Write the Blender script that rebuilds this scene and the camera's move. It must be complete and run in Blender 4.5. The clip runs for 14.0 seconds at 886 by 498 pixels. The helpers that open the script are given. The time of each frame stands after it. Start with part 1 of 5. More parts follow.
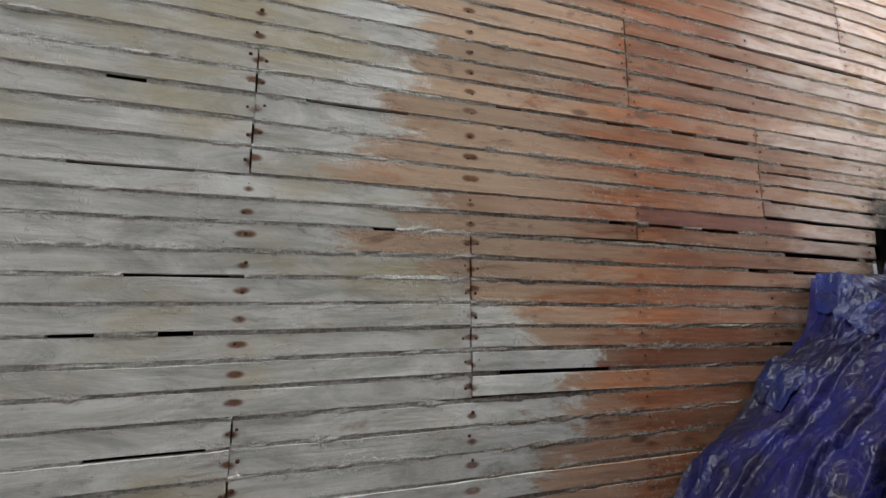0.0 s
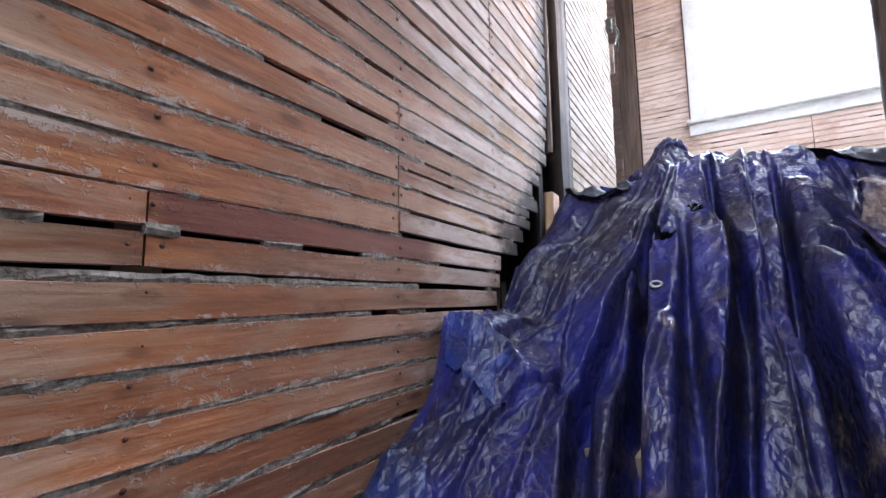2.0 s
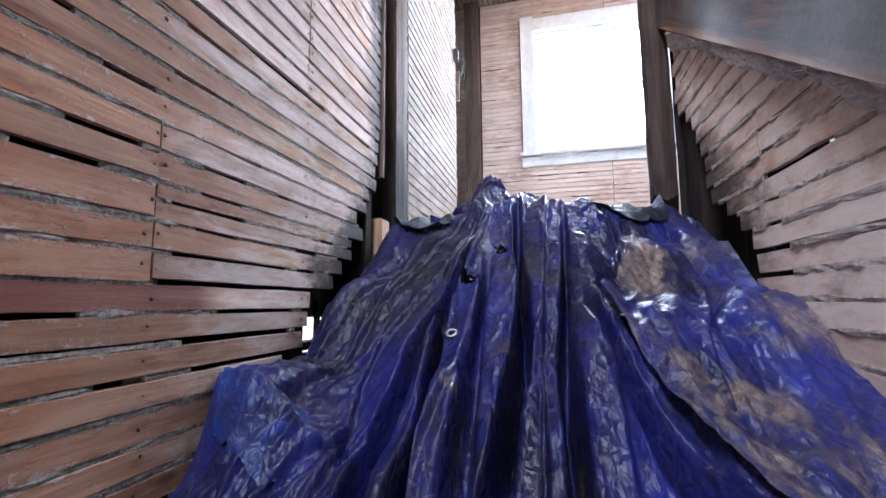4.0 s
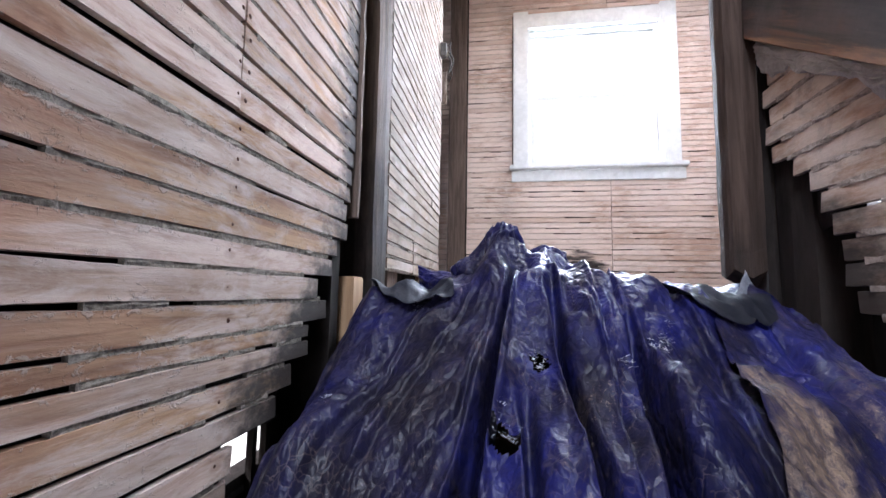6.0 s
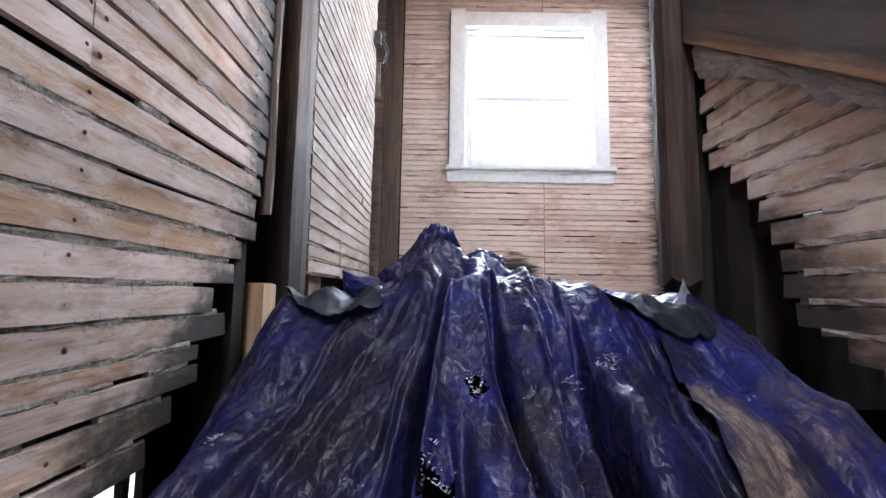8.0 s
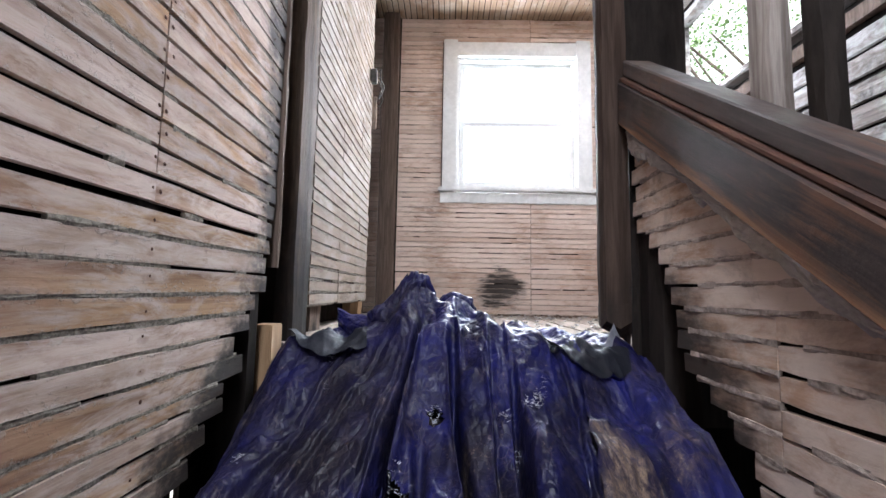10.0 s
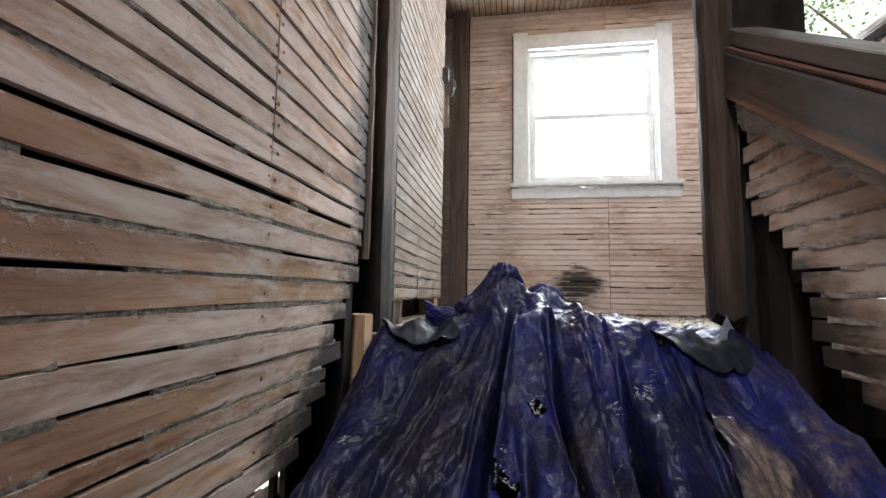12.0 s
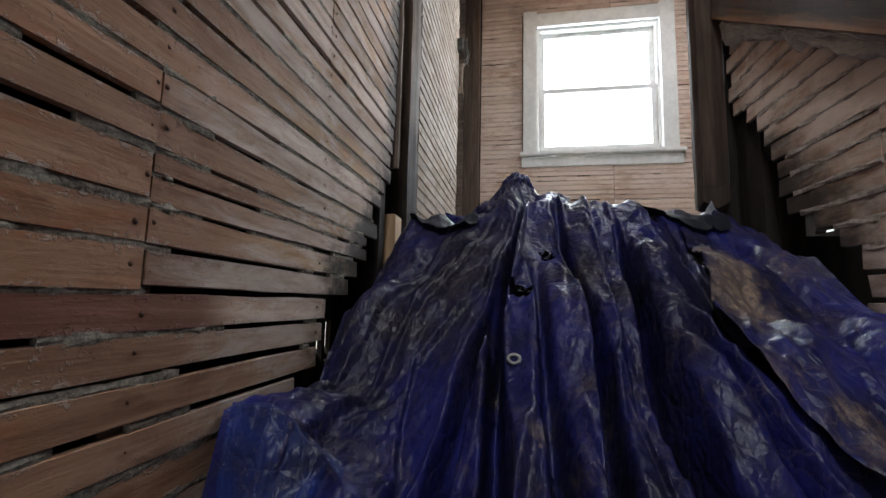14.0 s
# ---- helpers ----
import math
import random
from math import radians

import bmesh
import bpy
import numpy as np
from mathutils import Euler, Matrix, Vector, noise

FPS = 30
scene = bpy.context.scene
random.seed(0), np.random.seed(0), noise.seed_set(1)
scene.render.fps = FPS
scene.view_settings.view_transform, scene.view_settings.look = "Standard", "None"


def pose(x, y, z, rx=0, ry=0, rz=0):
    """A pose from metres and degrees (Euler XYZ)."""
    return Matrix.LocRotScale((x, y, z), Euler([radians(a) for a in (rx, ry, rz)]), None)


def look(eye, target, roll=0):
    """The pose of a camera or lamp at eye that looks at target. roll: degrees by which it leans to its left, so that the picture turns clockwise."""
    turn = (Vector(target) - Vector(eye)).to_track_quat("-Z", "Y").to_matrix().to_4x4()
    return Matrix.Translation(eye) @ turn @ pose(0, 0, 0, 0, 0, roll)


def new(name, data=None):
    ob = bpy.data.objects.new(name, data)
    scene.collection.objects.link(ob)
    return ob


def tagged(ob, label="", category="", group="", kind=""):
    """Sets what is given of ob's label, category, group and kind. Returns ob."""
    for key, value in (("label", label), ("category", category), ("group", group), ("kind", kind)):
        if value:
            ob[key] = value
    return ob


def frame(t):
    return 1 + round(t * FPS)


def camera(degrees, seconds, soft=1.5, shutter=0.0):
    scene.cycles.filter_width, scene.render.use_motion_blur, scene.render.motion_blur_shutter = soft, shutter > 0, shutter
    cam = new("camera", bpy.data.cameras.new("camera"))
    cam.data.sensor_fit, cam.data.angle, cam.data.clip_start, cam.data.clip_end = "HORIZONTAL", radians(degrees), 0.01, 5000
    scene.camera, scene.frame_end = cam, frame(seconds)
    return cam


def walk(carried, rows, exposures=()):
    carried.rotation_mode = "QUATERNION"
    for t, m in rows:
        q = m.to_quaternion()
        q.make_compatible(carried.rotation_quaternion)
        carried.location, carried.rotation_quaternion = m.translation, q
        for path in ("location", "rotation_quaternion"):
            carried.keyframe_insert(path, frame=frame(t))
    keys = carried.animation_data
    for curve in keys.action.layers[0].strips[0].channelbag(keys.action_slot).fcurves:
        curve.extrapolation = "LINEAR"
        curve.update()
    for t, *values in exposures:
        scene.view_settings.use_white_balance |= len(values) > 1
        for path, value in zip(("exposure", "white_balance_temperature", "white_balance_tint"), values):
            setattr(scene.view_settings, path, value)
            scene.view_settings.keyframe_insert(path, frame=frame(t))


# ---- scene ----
cam = camera(91.4, 14.0)
PATH = [
    (0, (-0.01, 0.029, 1.465), (0.601, 1.911, 1.761), 0.2),
    (0.5, (0.039, 0.222, 1.516), (1.084, 1.907, 1.776), -0.1),
    (1, (0.108, 0.301, 1.539), (1.423, 1.786, 1.792), -0.5),
    (1.5, (0.262, 0.335, 1.504), (1.756, 1.645, 1.737), -0.5),
    (2, (0.504, 0.34, 1.597), (2.193, 1.386, 1.822), -0.7),
    (2.5, (0.532, 0.251, 1.598), (2.374, 0.992, 1.834), -0.8),
    (3, (0.426, 0.154, 1.634), (2.311, 0.776, 1.879), -1.0),
    (5.5, (0.947, 0.425, 1.839), (2.913, 0.725, 2.051), 0.9),
    (6, (0.954, 0.414, 1.929), (2.92, 0.717, 2.134), 1.0),
    (6.5, (1.019, 0.444, 1.91), (2.988, 0.722, 2.122), 0.9),
    (7, (1.016, 0.432, 1.883), (2.994, 0.638, 2.097), 0.9),
    (7.5, (1.085, 0.451, 1.867), (3.073, 0.463, 2.082), 0.6),
    (8, (1.063, 0.415, 1.951), (3.052, 0.417, 2.157), 0.9),
    (8.5, (0.995, 0.37, 2.016), (2.985, 0.37, 2.215), 1.0),
    (11, (0.818, 0.343, 2.064), (2.806, 0.414, 2.268), 0.9),
    (11.5, (0.86, 0.398, 2.053), (2.841, 0.574, 2.26), 0.8),
    (12, (0.861, 0.414, 2.027), (2.827, 0.718, 2.234), 1.0),
    (12.5, (0.813, 0.354, 1.964), (2.773, 0.693, 2.176), 1.0),
    (13, (0.792, 0.313, 1.828), (2.75, 0.653, 2.053), 1.2),
    (13.5, (0.766, 0.332, 1.751), (2.723, 0.672, 1.98), 1.3),
    (14, (0.724, 0.427, 1.709), (2.681, 0.767, 1.942), 1.3),
]
# seconds, stops, white balance
EXPOSURE = [(0.0, 1.25, 6400, 10), (1.0, 0.97, 6200, 12), (1.5, 1.05, 6000, 14), (2.0, 1.50, 5550, 15), (2.5, 1.58, 5300, 16), (3.0, 1.52, 5250, 16), (5.5, 1.18, 5550, 15),
            (7.5, 0.97, 5650, 15), (8.5, 0.84, 5700, 15), (11.0, 0.68, 6050, 11), (12.5, 0.28, 6250, 10), (14.0, 0.0, 6200, 9)]
walk(cam, [(t, look(eye, target, roll)) for t, eye, target, roll in PATH], EXPOSURE)

WINDOW_W, DOOR_W, ROOF_W, LANDING_W = 78.0, 18.0, 46.0, 20.0

# ---- world, sun and large lights ----
world = bpy.data.worlds.new("sky")
scene.world = world
world.use_nodes = True
wn = world.node_tree
sky = wn.nodes.new("ShaderNodeTexSky")
sky.sky_type = "NISHITA"
sky.sun_disc = False
sky.sun_elevation = radians(48)
sky.sun_rotation = radians(-40)
sky.air_density, sky.dust_density, sky.ozone_density = 0.6, 9.0, 0.3
wn.links.new(sky.outputs[0], wn.nodes["Background"].inputs[0])
wn.nodes["Background"].inputs[1].default_value = 0.15


def lamp(name, kind, m, energy, color, **more):
    data = bpy.data.lights.new(name, kind)
    data.energy, data.color = energy, color
    ob = new(name, data)
    ob.matrix_world = m
    for key, value in more.items():
        if key == "size":
            data.size = value
        elif key == "size_y":
            data.shape, data.size_y = "RECTANGLE", value
        elif key == "angle":
            data.angle = radians(value)
    return ob


lamp("sun", "SUN", look((-5, 6, 9), (0, 0, 0)), 5.0, (1.0, 0.96, 0.9), angle=12)
# daylight in the landing window and the unseen doorway at the stair foot
lamp("window_daylight", "AREA", look((4.125, -0.165, 3.33), (2.0, -0.165, 3.33)), WINDOW_W, (0.93, 0.97, 1.0), size=0.98, size_y=1.15)
lamp("door_daylight", "AREA", look((-3.2, 0.14, 1.35), (1.2, -0.05, 1.45)), DOOR_W, (0.95, 0.97, 1.0), size=0.88, size_y=2.0)
# fill lamps added above unseen holes made in the ceiling
lamp("roof_fill", "AREA", look((-0.05, 0.54, 4.24), (-0.05, 0.54, 0.0)), ROOF_W, (0.95, 0.98, 1.0), size=1.7, size_y=0.50)
lamp("landing_roof_fill", "AREA", look((2.8, -0.6, 4.24), (2.8, -0.6, 0.0)), LANDING_W, (0.97, 0.98, 1.0), size=1.0, size_y=0.75)

# ---- materials ----


class Nodes:
    """A small builder of node materials."""

    def __init__(self, name, rough=0.8, metal=0.0, spec=0.4):
        self.mat = bpy.data.materials.new(name)
        self.mat.use_nodes = True
        self.tree = self.mat.node_tree
        self.bsdf = self.tree.nodes["Principled BSDF"]
        self.bsdf.inputs["Roughness"].default_value = rough
        self.bsdf.inputs["Metallic"].default_value = metal
        self.bsdf.inputs["Specular IOR Level"].default_value = spec

    def node(self, kind):
        return self.tree.nodes.new("ShaderNode" + kind)

    def plug(self, socket, value):
        if isinstance(value, (int, float)):
            socket.default_value = value
        elif isinstance(value, tuple):
            socket.default_value = value if len(value) == len(socket.default_value) else (*value, 1.0)
        else:
            self.tree.links.new(value, socket)

    def place(self, scale=(1, 1, 1), local=False):
        m = self.node("Mapping")
        m.inputs["Scale"].default_value = scale
        self.plug(m.inputs["Vector"], self.node("TexCoord").outputs["Object"] if local else self.node("NewGeometry").outputs["Position"])
        return m.outputs[0]

    def axes(self, local=False):
        s = self.node("SeparateXYZ")
        self.plug(s.inputs[0], self.node("TexCoord").outputs["Object"] if local else self.node("NewGeometry").outputs["Position"])
        return s.outputs

    def shifted(self, vector, amount):
        """Adds a random shift for each object."""
        info = self.node("ObjectInfo")
        c = self.node("CombineXYZ")
        v = self.math("MULTIPLY", info.outputs["Random"], amount)
        for n in range(3):
            self.plug(c.inputs[n], v)
        a = self.node("VectorMath")
        self.plug(a.inputs[0], vector)
        self.plug(a.inputs[1], c.outputs[0])
        return a.outputs[0]

    def noise(self, vector, scale, detail=4.0, rough=0.6, warp=0.0):
        n = self.node("TexNoise")
        self.plug(n.inputs["Vector"], vector)
        n.inputs["Scale"].default_value, n.inputs["Detail"].default_value = scale, detail
        n.inputs["Roughness"].default_value, n.inputs["Distortion"].default_value = rough, warp
        return n.outputs["Fac"]

    def math(self, op, a, b=0.0, c=0.0):
        n = self.node("Math")
        n.operation = op
        for k, v in enumerate((a, b, c)):
            self.plug(n.inputs[k], v)
        return n.outputs[0]

    def band(self, value, low, high, out_low=0.0, out_high=1.0):
        n = self.node("MapRange")
        n.interpolation_type = "SMOOTHSTEP"
        for k, v in enumerate((value, low, high, out_low, out_high)):
            self.plug(n.inputs[k], v)
        return n.outputs[0]

    def mix(self, fac, a, b, blend="MIX"):
        n = self.node("Mix")
        n.data_type, n.blend_type = "RGBA", blend
        self.plug(n.inputs[0], fac)
        self.plug(n.inputs[6], a)
        self.plug(n.inputs[7], b)
        return n.outputs[2]

    def color(self, value):
        self.plug(self.bsdf.inputs["Base Color"], value)
        return self

    def rough(self, value):
        self.plug(self.bsdf.inputs["Roughness"], value)
        return self

    def bump(self, height, strength=0.5, distance=0.002):
        b = self.node("Bump")
        b.inputs["Strength"].default_value, b.inputs["Distance"].default_value = strength, distance
        self.plug(b.inputs["Height"], height)
        self.plug(self.bsdf.inputs["Normal"], b.outputs[0])
        return self


def random_of(m):
    return m.node("ObjectInfo").outputs["Random"]


def gauss(m, value, centre, width):
    d = m.math("DIVIDE", m.math("SUBTRACT", value, centre), width)
    return m.math("EXPONENT", m.math("MULTIPLY", m.math("MULTIPLY", d, d), -1.0))


def wood_base(m, along, light, dark, fine=1.0):
    """Grain that runs along one axis; returns colour and the grain value."""
    scale = [90.0, 90.0, 90.0]
    scale[along] = 5.0
    v = m.shifted(m.place(tuple(scale)), 37.0)
    grain = m.noise(v, 1.0 * fine, 5.0, 0.65, 0.6)
    wide = [22.0, 22.0, 22.0]
    wide[along] = 1.6
    rings = m.noise(m.shifted(m.place(tuple(wide)), 19.0), 1.0, 3.0, 0.55, 1.2)
    both = m.math("ADD", m.math("MULTIPLY", grain, 0.55), m.math("MULTIPLY", rings, 0.45))
    return m.mix(m.band(both, 0.32, 0.68), dark, light), both


def stud_spots(m, coord, first, reach, local_z, spread=1.0):
    """Rust round the nails: ellipses on the stud lines."""
    k = m.math("PINGPONG", m.math("SUBTRACT", coord, first - 0.406), 0.203)
    r = m.math("MULTIPLY", m.math("SUBTRACT", random_of(m), 0.5), 0.012)
    dx = m.math("DIVIDE", m.math("ADD", k, r), 0.013 * spread)
    dz = m.math("DIVIDE", m.math("ADD", local_z, r), 0.006 * spread)
    d = m.math("ADD", m.math("MULTIPLY", dx, dx), m.math("MULTIPLY", dz, dz))
    return m.band(d, 1.6, 0.15)


def lath_left():
    """Old lath: a limewashed stretch, then pale wood blotched with orange stains, then a greyer pinkish one, sooty at its broken end."""
    m = Nodes("lath_limewashed_and_stained", 0.85, 0, 0.25)
    x, y, z = m.axes()[0], m.axes()[1], m.axes()[2]
    tint = random_of(m)
    pale_w, grain = wood_base(m, 0, (0.46, 0.275, 0.175), (0.24, 0.125, 0.072))
    orange, _ = wood_base(m, 0, (0.45, 0.18, 0.072), (0.19, 0.063, 0.026), 1.3)
    blot = m.noise(m.shifted(m.place((4.5, 4, 16)), 3.0), 1.0, 6.0, 0.72, 0.6)
    broad = m.noise(m.place((1.7, 2, 2.6)), 1.0, 2.0, 0.5)
    core = m.math("MULTIPLY", gauss(m, x, 0.82, 0.26), 0.20)
    stain = m.math("ADD", m.math("ADD", m.math("MULTIPLY", blot, 0.75), m.math("MULTIPLY", broad, 0.25)), core)
    pale_w = m.mix(m.band(x, 0.75, 0.35, 0.0, 0.65), pale_w, m.mix(grain, (0.36, 0.26, 0.175), (0.58, 0.46, 0.34)))
    wood = m.mix(m.band(stain, 0.56, 0.74), pale_w, orange)
    wood = m.mix(m.band(tint, 0.86, 0.99, 0.0, 0.35), wood, m.mix(grain, (0.10, 0.032, 0.024), (0.22, 0.085, 0.055)))
    mould = m.noise(m.place((26, 26, 40)), 1.0, 5.0, 0.75, 0.4)
    grime = m.noise(m.shifted(m.place((7, 7, 26)), 5.0), 1.0, 6.0, 0.75, 0.5)
    wood = m.mix(m.band(grime, 0.53, 0.70, 0.0, 0.65), wood, (0.11, 0.05, 0.03))
    # dark red-brown boards mid-wall, deepened further to put weaker light into the colour
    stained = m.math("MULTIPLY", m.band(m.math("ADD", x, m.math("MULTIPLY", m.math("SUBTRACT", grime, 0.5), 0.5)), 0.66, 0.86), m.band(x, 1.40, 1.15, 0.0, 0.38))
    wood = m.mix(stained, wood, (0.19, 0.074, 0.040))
    knots = m.node("TexVoronoi")
    m.plug(knots.inputs["Vector"], m.shifted(m.place((5, 5, 14)), 23.0))
    knots.inputs["Scale"].default_value = 1.0
    wood = m.mix(m.band(knots.outputs["Distance"], 0.16, 0.07, 0.0, 0.75), wood, (0.10, 0.042, 0.024))
    where = m.noise(m.place((2.4, 2, 3.4)), 1.0, 3.0, 0.6)
    wash_v = m.shifted(m.place((6, 6, 22)), 9.0)
    film = m.noise(wash_v, 1.0, 7.0, 0.72, 0.7)
    white = m.mix(m.band(film, 0.3, 0.7), (0.34, 0.34, 0.31), (0.65, 0.65, 0.62))
    dirty = m.noise(m.place((3.2, 3, 6)), 1.0, 4.0, 0.65)
    white = m.mix(m.band(dirty, 0.47, 0.72, 0.0, 0.85), white, (0.42, 0.36, 0.235))
    brown_run = m.noise(m.shifted(m.place((9, 9, 28)), 14.0), 1.0, 5.0, 0.7, 0.4)
    white = m.mix(m.band(brown_run, 0.57, 0.74, 0.0, 0.75), white, (0.22, 0.14, 0.08))
    jag = m.math("ADD", m.math("MULTIPLY", m.math("SUBTRACT", tint, 0.5), 0.20), m.math("MULTIPLY", m.math("SUBTRACT", film, 0.5), 0.42))
    # the whitewash reaches further along low on the wall
    low = m.band(z, 1.60, 1.40, 0.0, 0.34)
    edge = m.math("ADD", m.math("ADD", jag, low), 0.13)
    f_white = m.band(m.math("SUBTRACT", x, edge), 0.035, -0.035)
    f_pale = m.band(m.math("ADD", x, jag), 1.12, 1.36)
    grey, _ = wood_base(m, 0, (0.48, 0.355, 0.285), (0.27, 0.175, 0.13))
    grey = m.mix(m.band(tint, 0.30, 0.45, 0.9, 0.0), grey, m.mix(m.band(grain, 0.38, 0.62), (0.20, 0.10, 0.05), (0.42, 0.25, 0.125)))
    grey = m.mix(m.band(film, 0.38, 0.62, 0.0, 0.8), grey, (0.55, 0.445, 0.395))
    grey = m.mix(m.band(brown_run, 0.58, 0.74, 0.0, 0.7), grey, (0.17, 0.085, 0.045))
    col = m.mix(f_pale, wood, grey)
    col = m.mix(m.math("MULTIPLY", f_white, m.band(film, 0.2, 0.45, 0.75, 1.0)), col, white)
    spot = m.math("MULTIPLY", m.band(mould, 0.60, 0.74), m.band(where, 0.42, 0.68, 0.12, 0.8))
    col = m.mix(spot, col, (0.085, 0.055, 0.04))
    # crumbs of plaster still stuck on, mostly along the edges
    crust_n = m.noise(m.place((75, 75, 95)), 1.0, 5.0, 0.75, 0.5)
    crust_w = m.noise(m.place((5, 5, 9)), 1.0, 3.0, 0.6)
    rim = m.band(m.math("ABSOLUTE", m.axes(local=True)[2]), 0.008, 0.020, 0.0, 0.10)
    crust = m.band(m.math("ADD", m.math("ADD", m.math("MULTIPLY", crust_n, 0.7), m.math("MULTIPLY", crust_w, 0.35)), rim), 0.61, 0.69, 0.0, 0.42)
    col = m.mix(crust, col, m.mix(crust_n, (0.30, 0.27, 0.24), (0.56, 0.52, 0.48)))
    # one dark red strip
    off = m.math("ABSOLUTE", m.math("SUBTRACT", z, m.band(x, 0.70, 1.25, 1.691, 1.688)))
    red = m.math("MULTIPLY", m.band(off, 0.024, 0.020), m.math("MULTIPLY", m.band(x, 0.70, 0.73), m.band(x, 1.27, 1.19)))
    col = m.mix(m.math("MULTIPLY", red, 0.8), col, m.mix(grain, (0.07, 0.022, 0.018), (0.17, 0.06, 0.045)))
    lz = m.axes(local=True)[2]
    spots = m.math("MULTIPLY", stud_spots(m, x, -0.105, 0.406, lz, 1.05), m.band(x, 0.9, 0.3, 0.35, 0.95))
    spots = m.math("MULTIPLY", spots, m.band(mould, 0.25, 0.5, 0.35, 1.0))
    col = m.mix(spots, col, (0.13, 0.048, 0.018))
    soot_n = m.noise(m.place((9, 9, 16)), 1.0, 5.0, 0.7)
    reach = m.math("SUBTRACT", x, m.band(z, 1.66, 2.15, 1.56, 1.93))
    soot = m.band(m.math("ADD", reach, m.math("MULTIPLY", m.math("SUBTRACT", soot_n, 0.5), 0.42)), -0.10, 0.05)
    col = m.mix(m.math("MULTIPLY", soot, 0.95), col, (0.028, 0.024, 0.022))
    each = m.band(m.math("FRACT", m.math("MULTIPLY", tint, 7.31)), 0.0, 1.0, 0.80, 1.12)
    grey_each = m.node("CombineColor")
    for n in range(3):
        m.plug(grey_each.inputs[n], each)
    col = m.mix(m.band(x, 0.0, 0.35, 0.35, 1.0), col, m.mix(1.0, col, grey_each.outputs[0], "MULTIPLY"))
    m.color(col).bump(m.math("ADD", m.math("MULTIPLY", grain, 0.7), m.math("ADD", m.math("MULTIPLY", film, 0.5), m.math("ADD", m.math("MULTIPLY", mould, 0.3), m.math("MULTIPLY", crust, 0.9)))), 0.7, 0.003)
    return m.mat


def lath_plain(name, along, light, dark, white, soot=None, washed=0.5):
    m = Nodes(name, 0.86, 0, 0.25)
    wood, grain = wood_base(m, along, light, dark)
    film = m.noise(m.shifted(m.place((9, 9, 22)), 9.0), 1.0, 6.0, 0.7, 0.4)
    big = m.noise(m.place((1.8, 1.8, 2.4)), 1.0, 3.0, 0.6)
    amount = m.math("ADD", m.math("MULTIPLY", film, 0.6), m.math("MULTIPLY", big, 0.5))
    f = m.band(amount, 0.75 - 0.5 * washed, 0.95 - 0.5 * washed)
    col = m.mix(m.math("MULTIPLY", f, 0.85), wood, white)
    col = m.mix(m.band(random_of(m), 0.6, 1.0, 0.0, 0.5), col, m.mix(grain, dark, light))
    if soot:
        col = m.mix(soot(m), col, (0.03, 0.026, 0.024))
    m.color(col).bump(m.math("ADD", grain, film), 0.5, 0.002)
    return m.mat


def soot_back(m):
    """Char at the side of the landing wall and a burnt patch low under the window."""
    ax = m.axes()
    n = m.noise(m.place((4, 5, 26)), 1.0, 5.0, 0.7)
    side = m.band(m.math("ADD", ax[1], m.math("MULTIPLY", m.math("SUBTRACT", n, 0.5), 0.22)), -0.93, -1.05)
    py = m.math("DIVIDE", m.math("SUBTRACT", ax[1], -0.05), 0.19)
    pz = m.math("DIVIDE", m.math("SUBTRACT", ax[2], 2.09), 0.15)
    d = m.math("ADD", m.math("MULTIPLY", py, py), m.math("MULTIPLY", pz, pz))
    patch = m.band(m.math("ADD", d, m.math("MULTIPLY", m.math("SUBTRACT", n, 0.5), 3.8)), 1.1, 0.2, 0.0, 0.96)
    frame_dirt = m.math("MULTIPLY", gauss(m, ax[1], 0.43, 0.07), m.band(n, 0.35, 0.7, 0.0, 0.35))
    return m.math("MAXIMUM", m.math("MAXIMUM", side, patch), frame_dirt)


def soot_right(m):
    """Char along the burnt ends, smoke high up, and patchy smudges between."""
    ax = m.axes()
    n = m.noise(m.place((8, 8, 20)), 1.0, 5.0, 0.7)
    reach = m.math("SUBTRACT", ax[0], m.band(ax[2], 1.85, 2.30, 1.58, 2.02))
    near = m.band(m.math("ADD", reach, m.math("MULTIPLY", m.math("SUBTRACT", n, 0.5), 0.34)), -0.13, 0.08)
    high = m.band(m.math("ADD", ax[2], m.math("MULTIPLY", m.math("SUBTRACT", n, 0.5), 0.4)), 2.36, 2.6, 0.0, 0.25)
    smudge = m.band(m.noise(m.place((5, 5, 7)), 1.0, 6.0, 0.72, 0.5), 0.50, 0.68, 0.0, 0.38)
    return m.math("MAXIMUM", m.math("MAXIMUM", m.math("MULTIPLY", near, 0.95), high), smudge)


def soot_outer(m):
    """Smoke stains in patches on the outer boards."""
    n = m.noise(m.place((3.5, 3.5, 5)), 1.0, 6.0, 0.7, 0.5)
    return m.band(n, 0.50, 0.66, 0.0, 0.85)


def plain(name, low, high, scale=12.0, rough=0.8, bump=0.4, metal=0.0, spec=0.4, stretch=(1, 1, 1)):
    m = Nodes(name, rough, metal, spec)
    n = m.noise(m.shifted(m.place(stretch), 11.0), scale, 6.0, 0.68, 0.3)
    n2 = m.noise(m.place(stretch), scale * 0.18, 3.0, 0.6)
    v = m.math("ADD", m.math("MULTIPLY", n, 0.6), m.math("MULTIPLY", n2, 0.4))
    m.color(m.mix(m.band(v, 0.3, 0.7), low, high)).bump(n, bump, 0.003)
    return m.mat


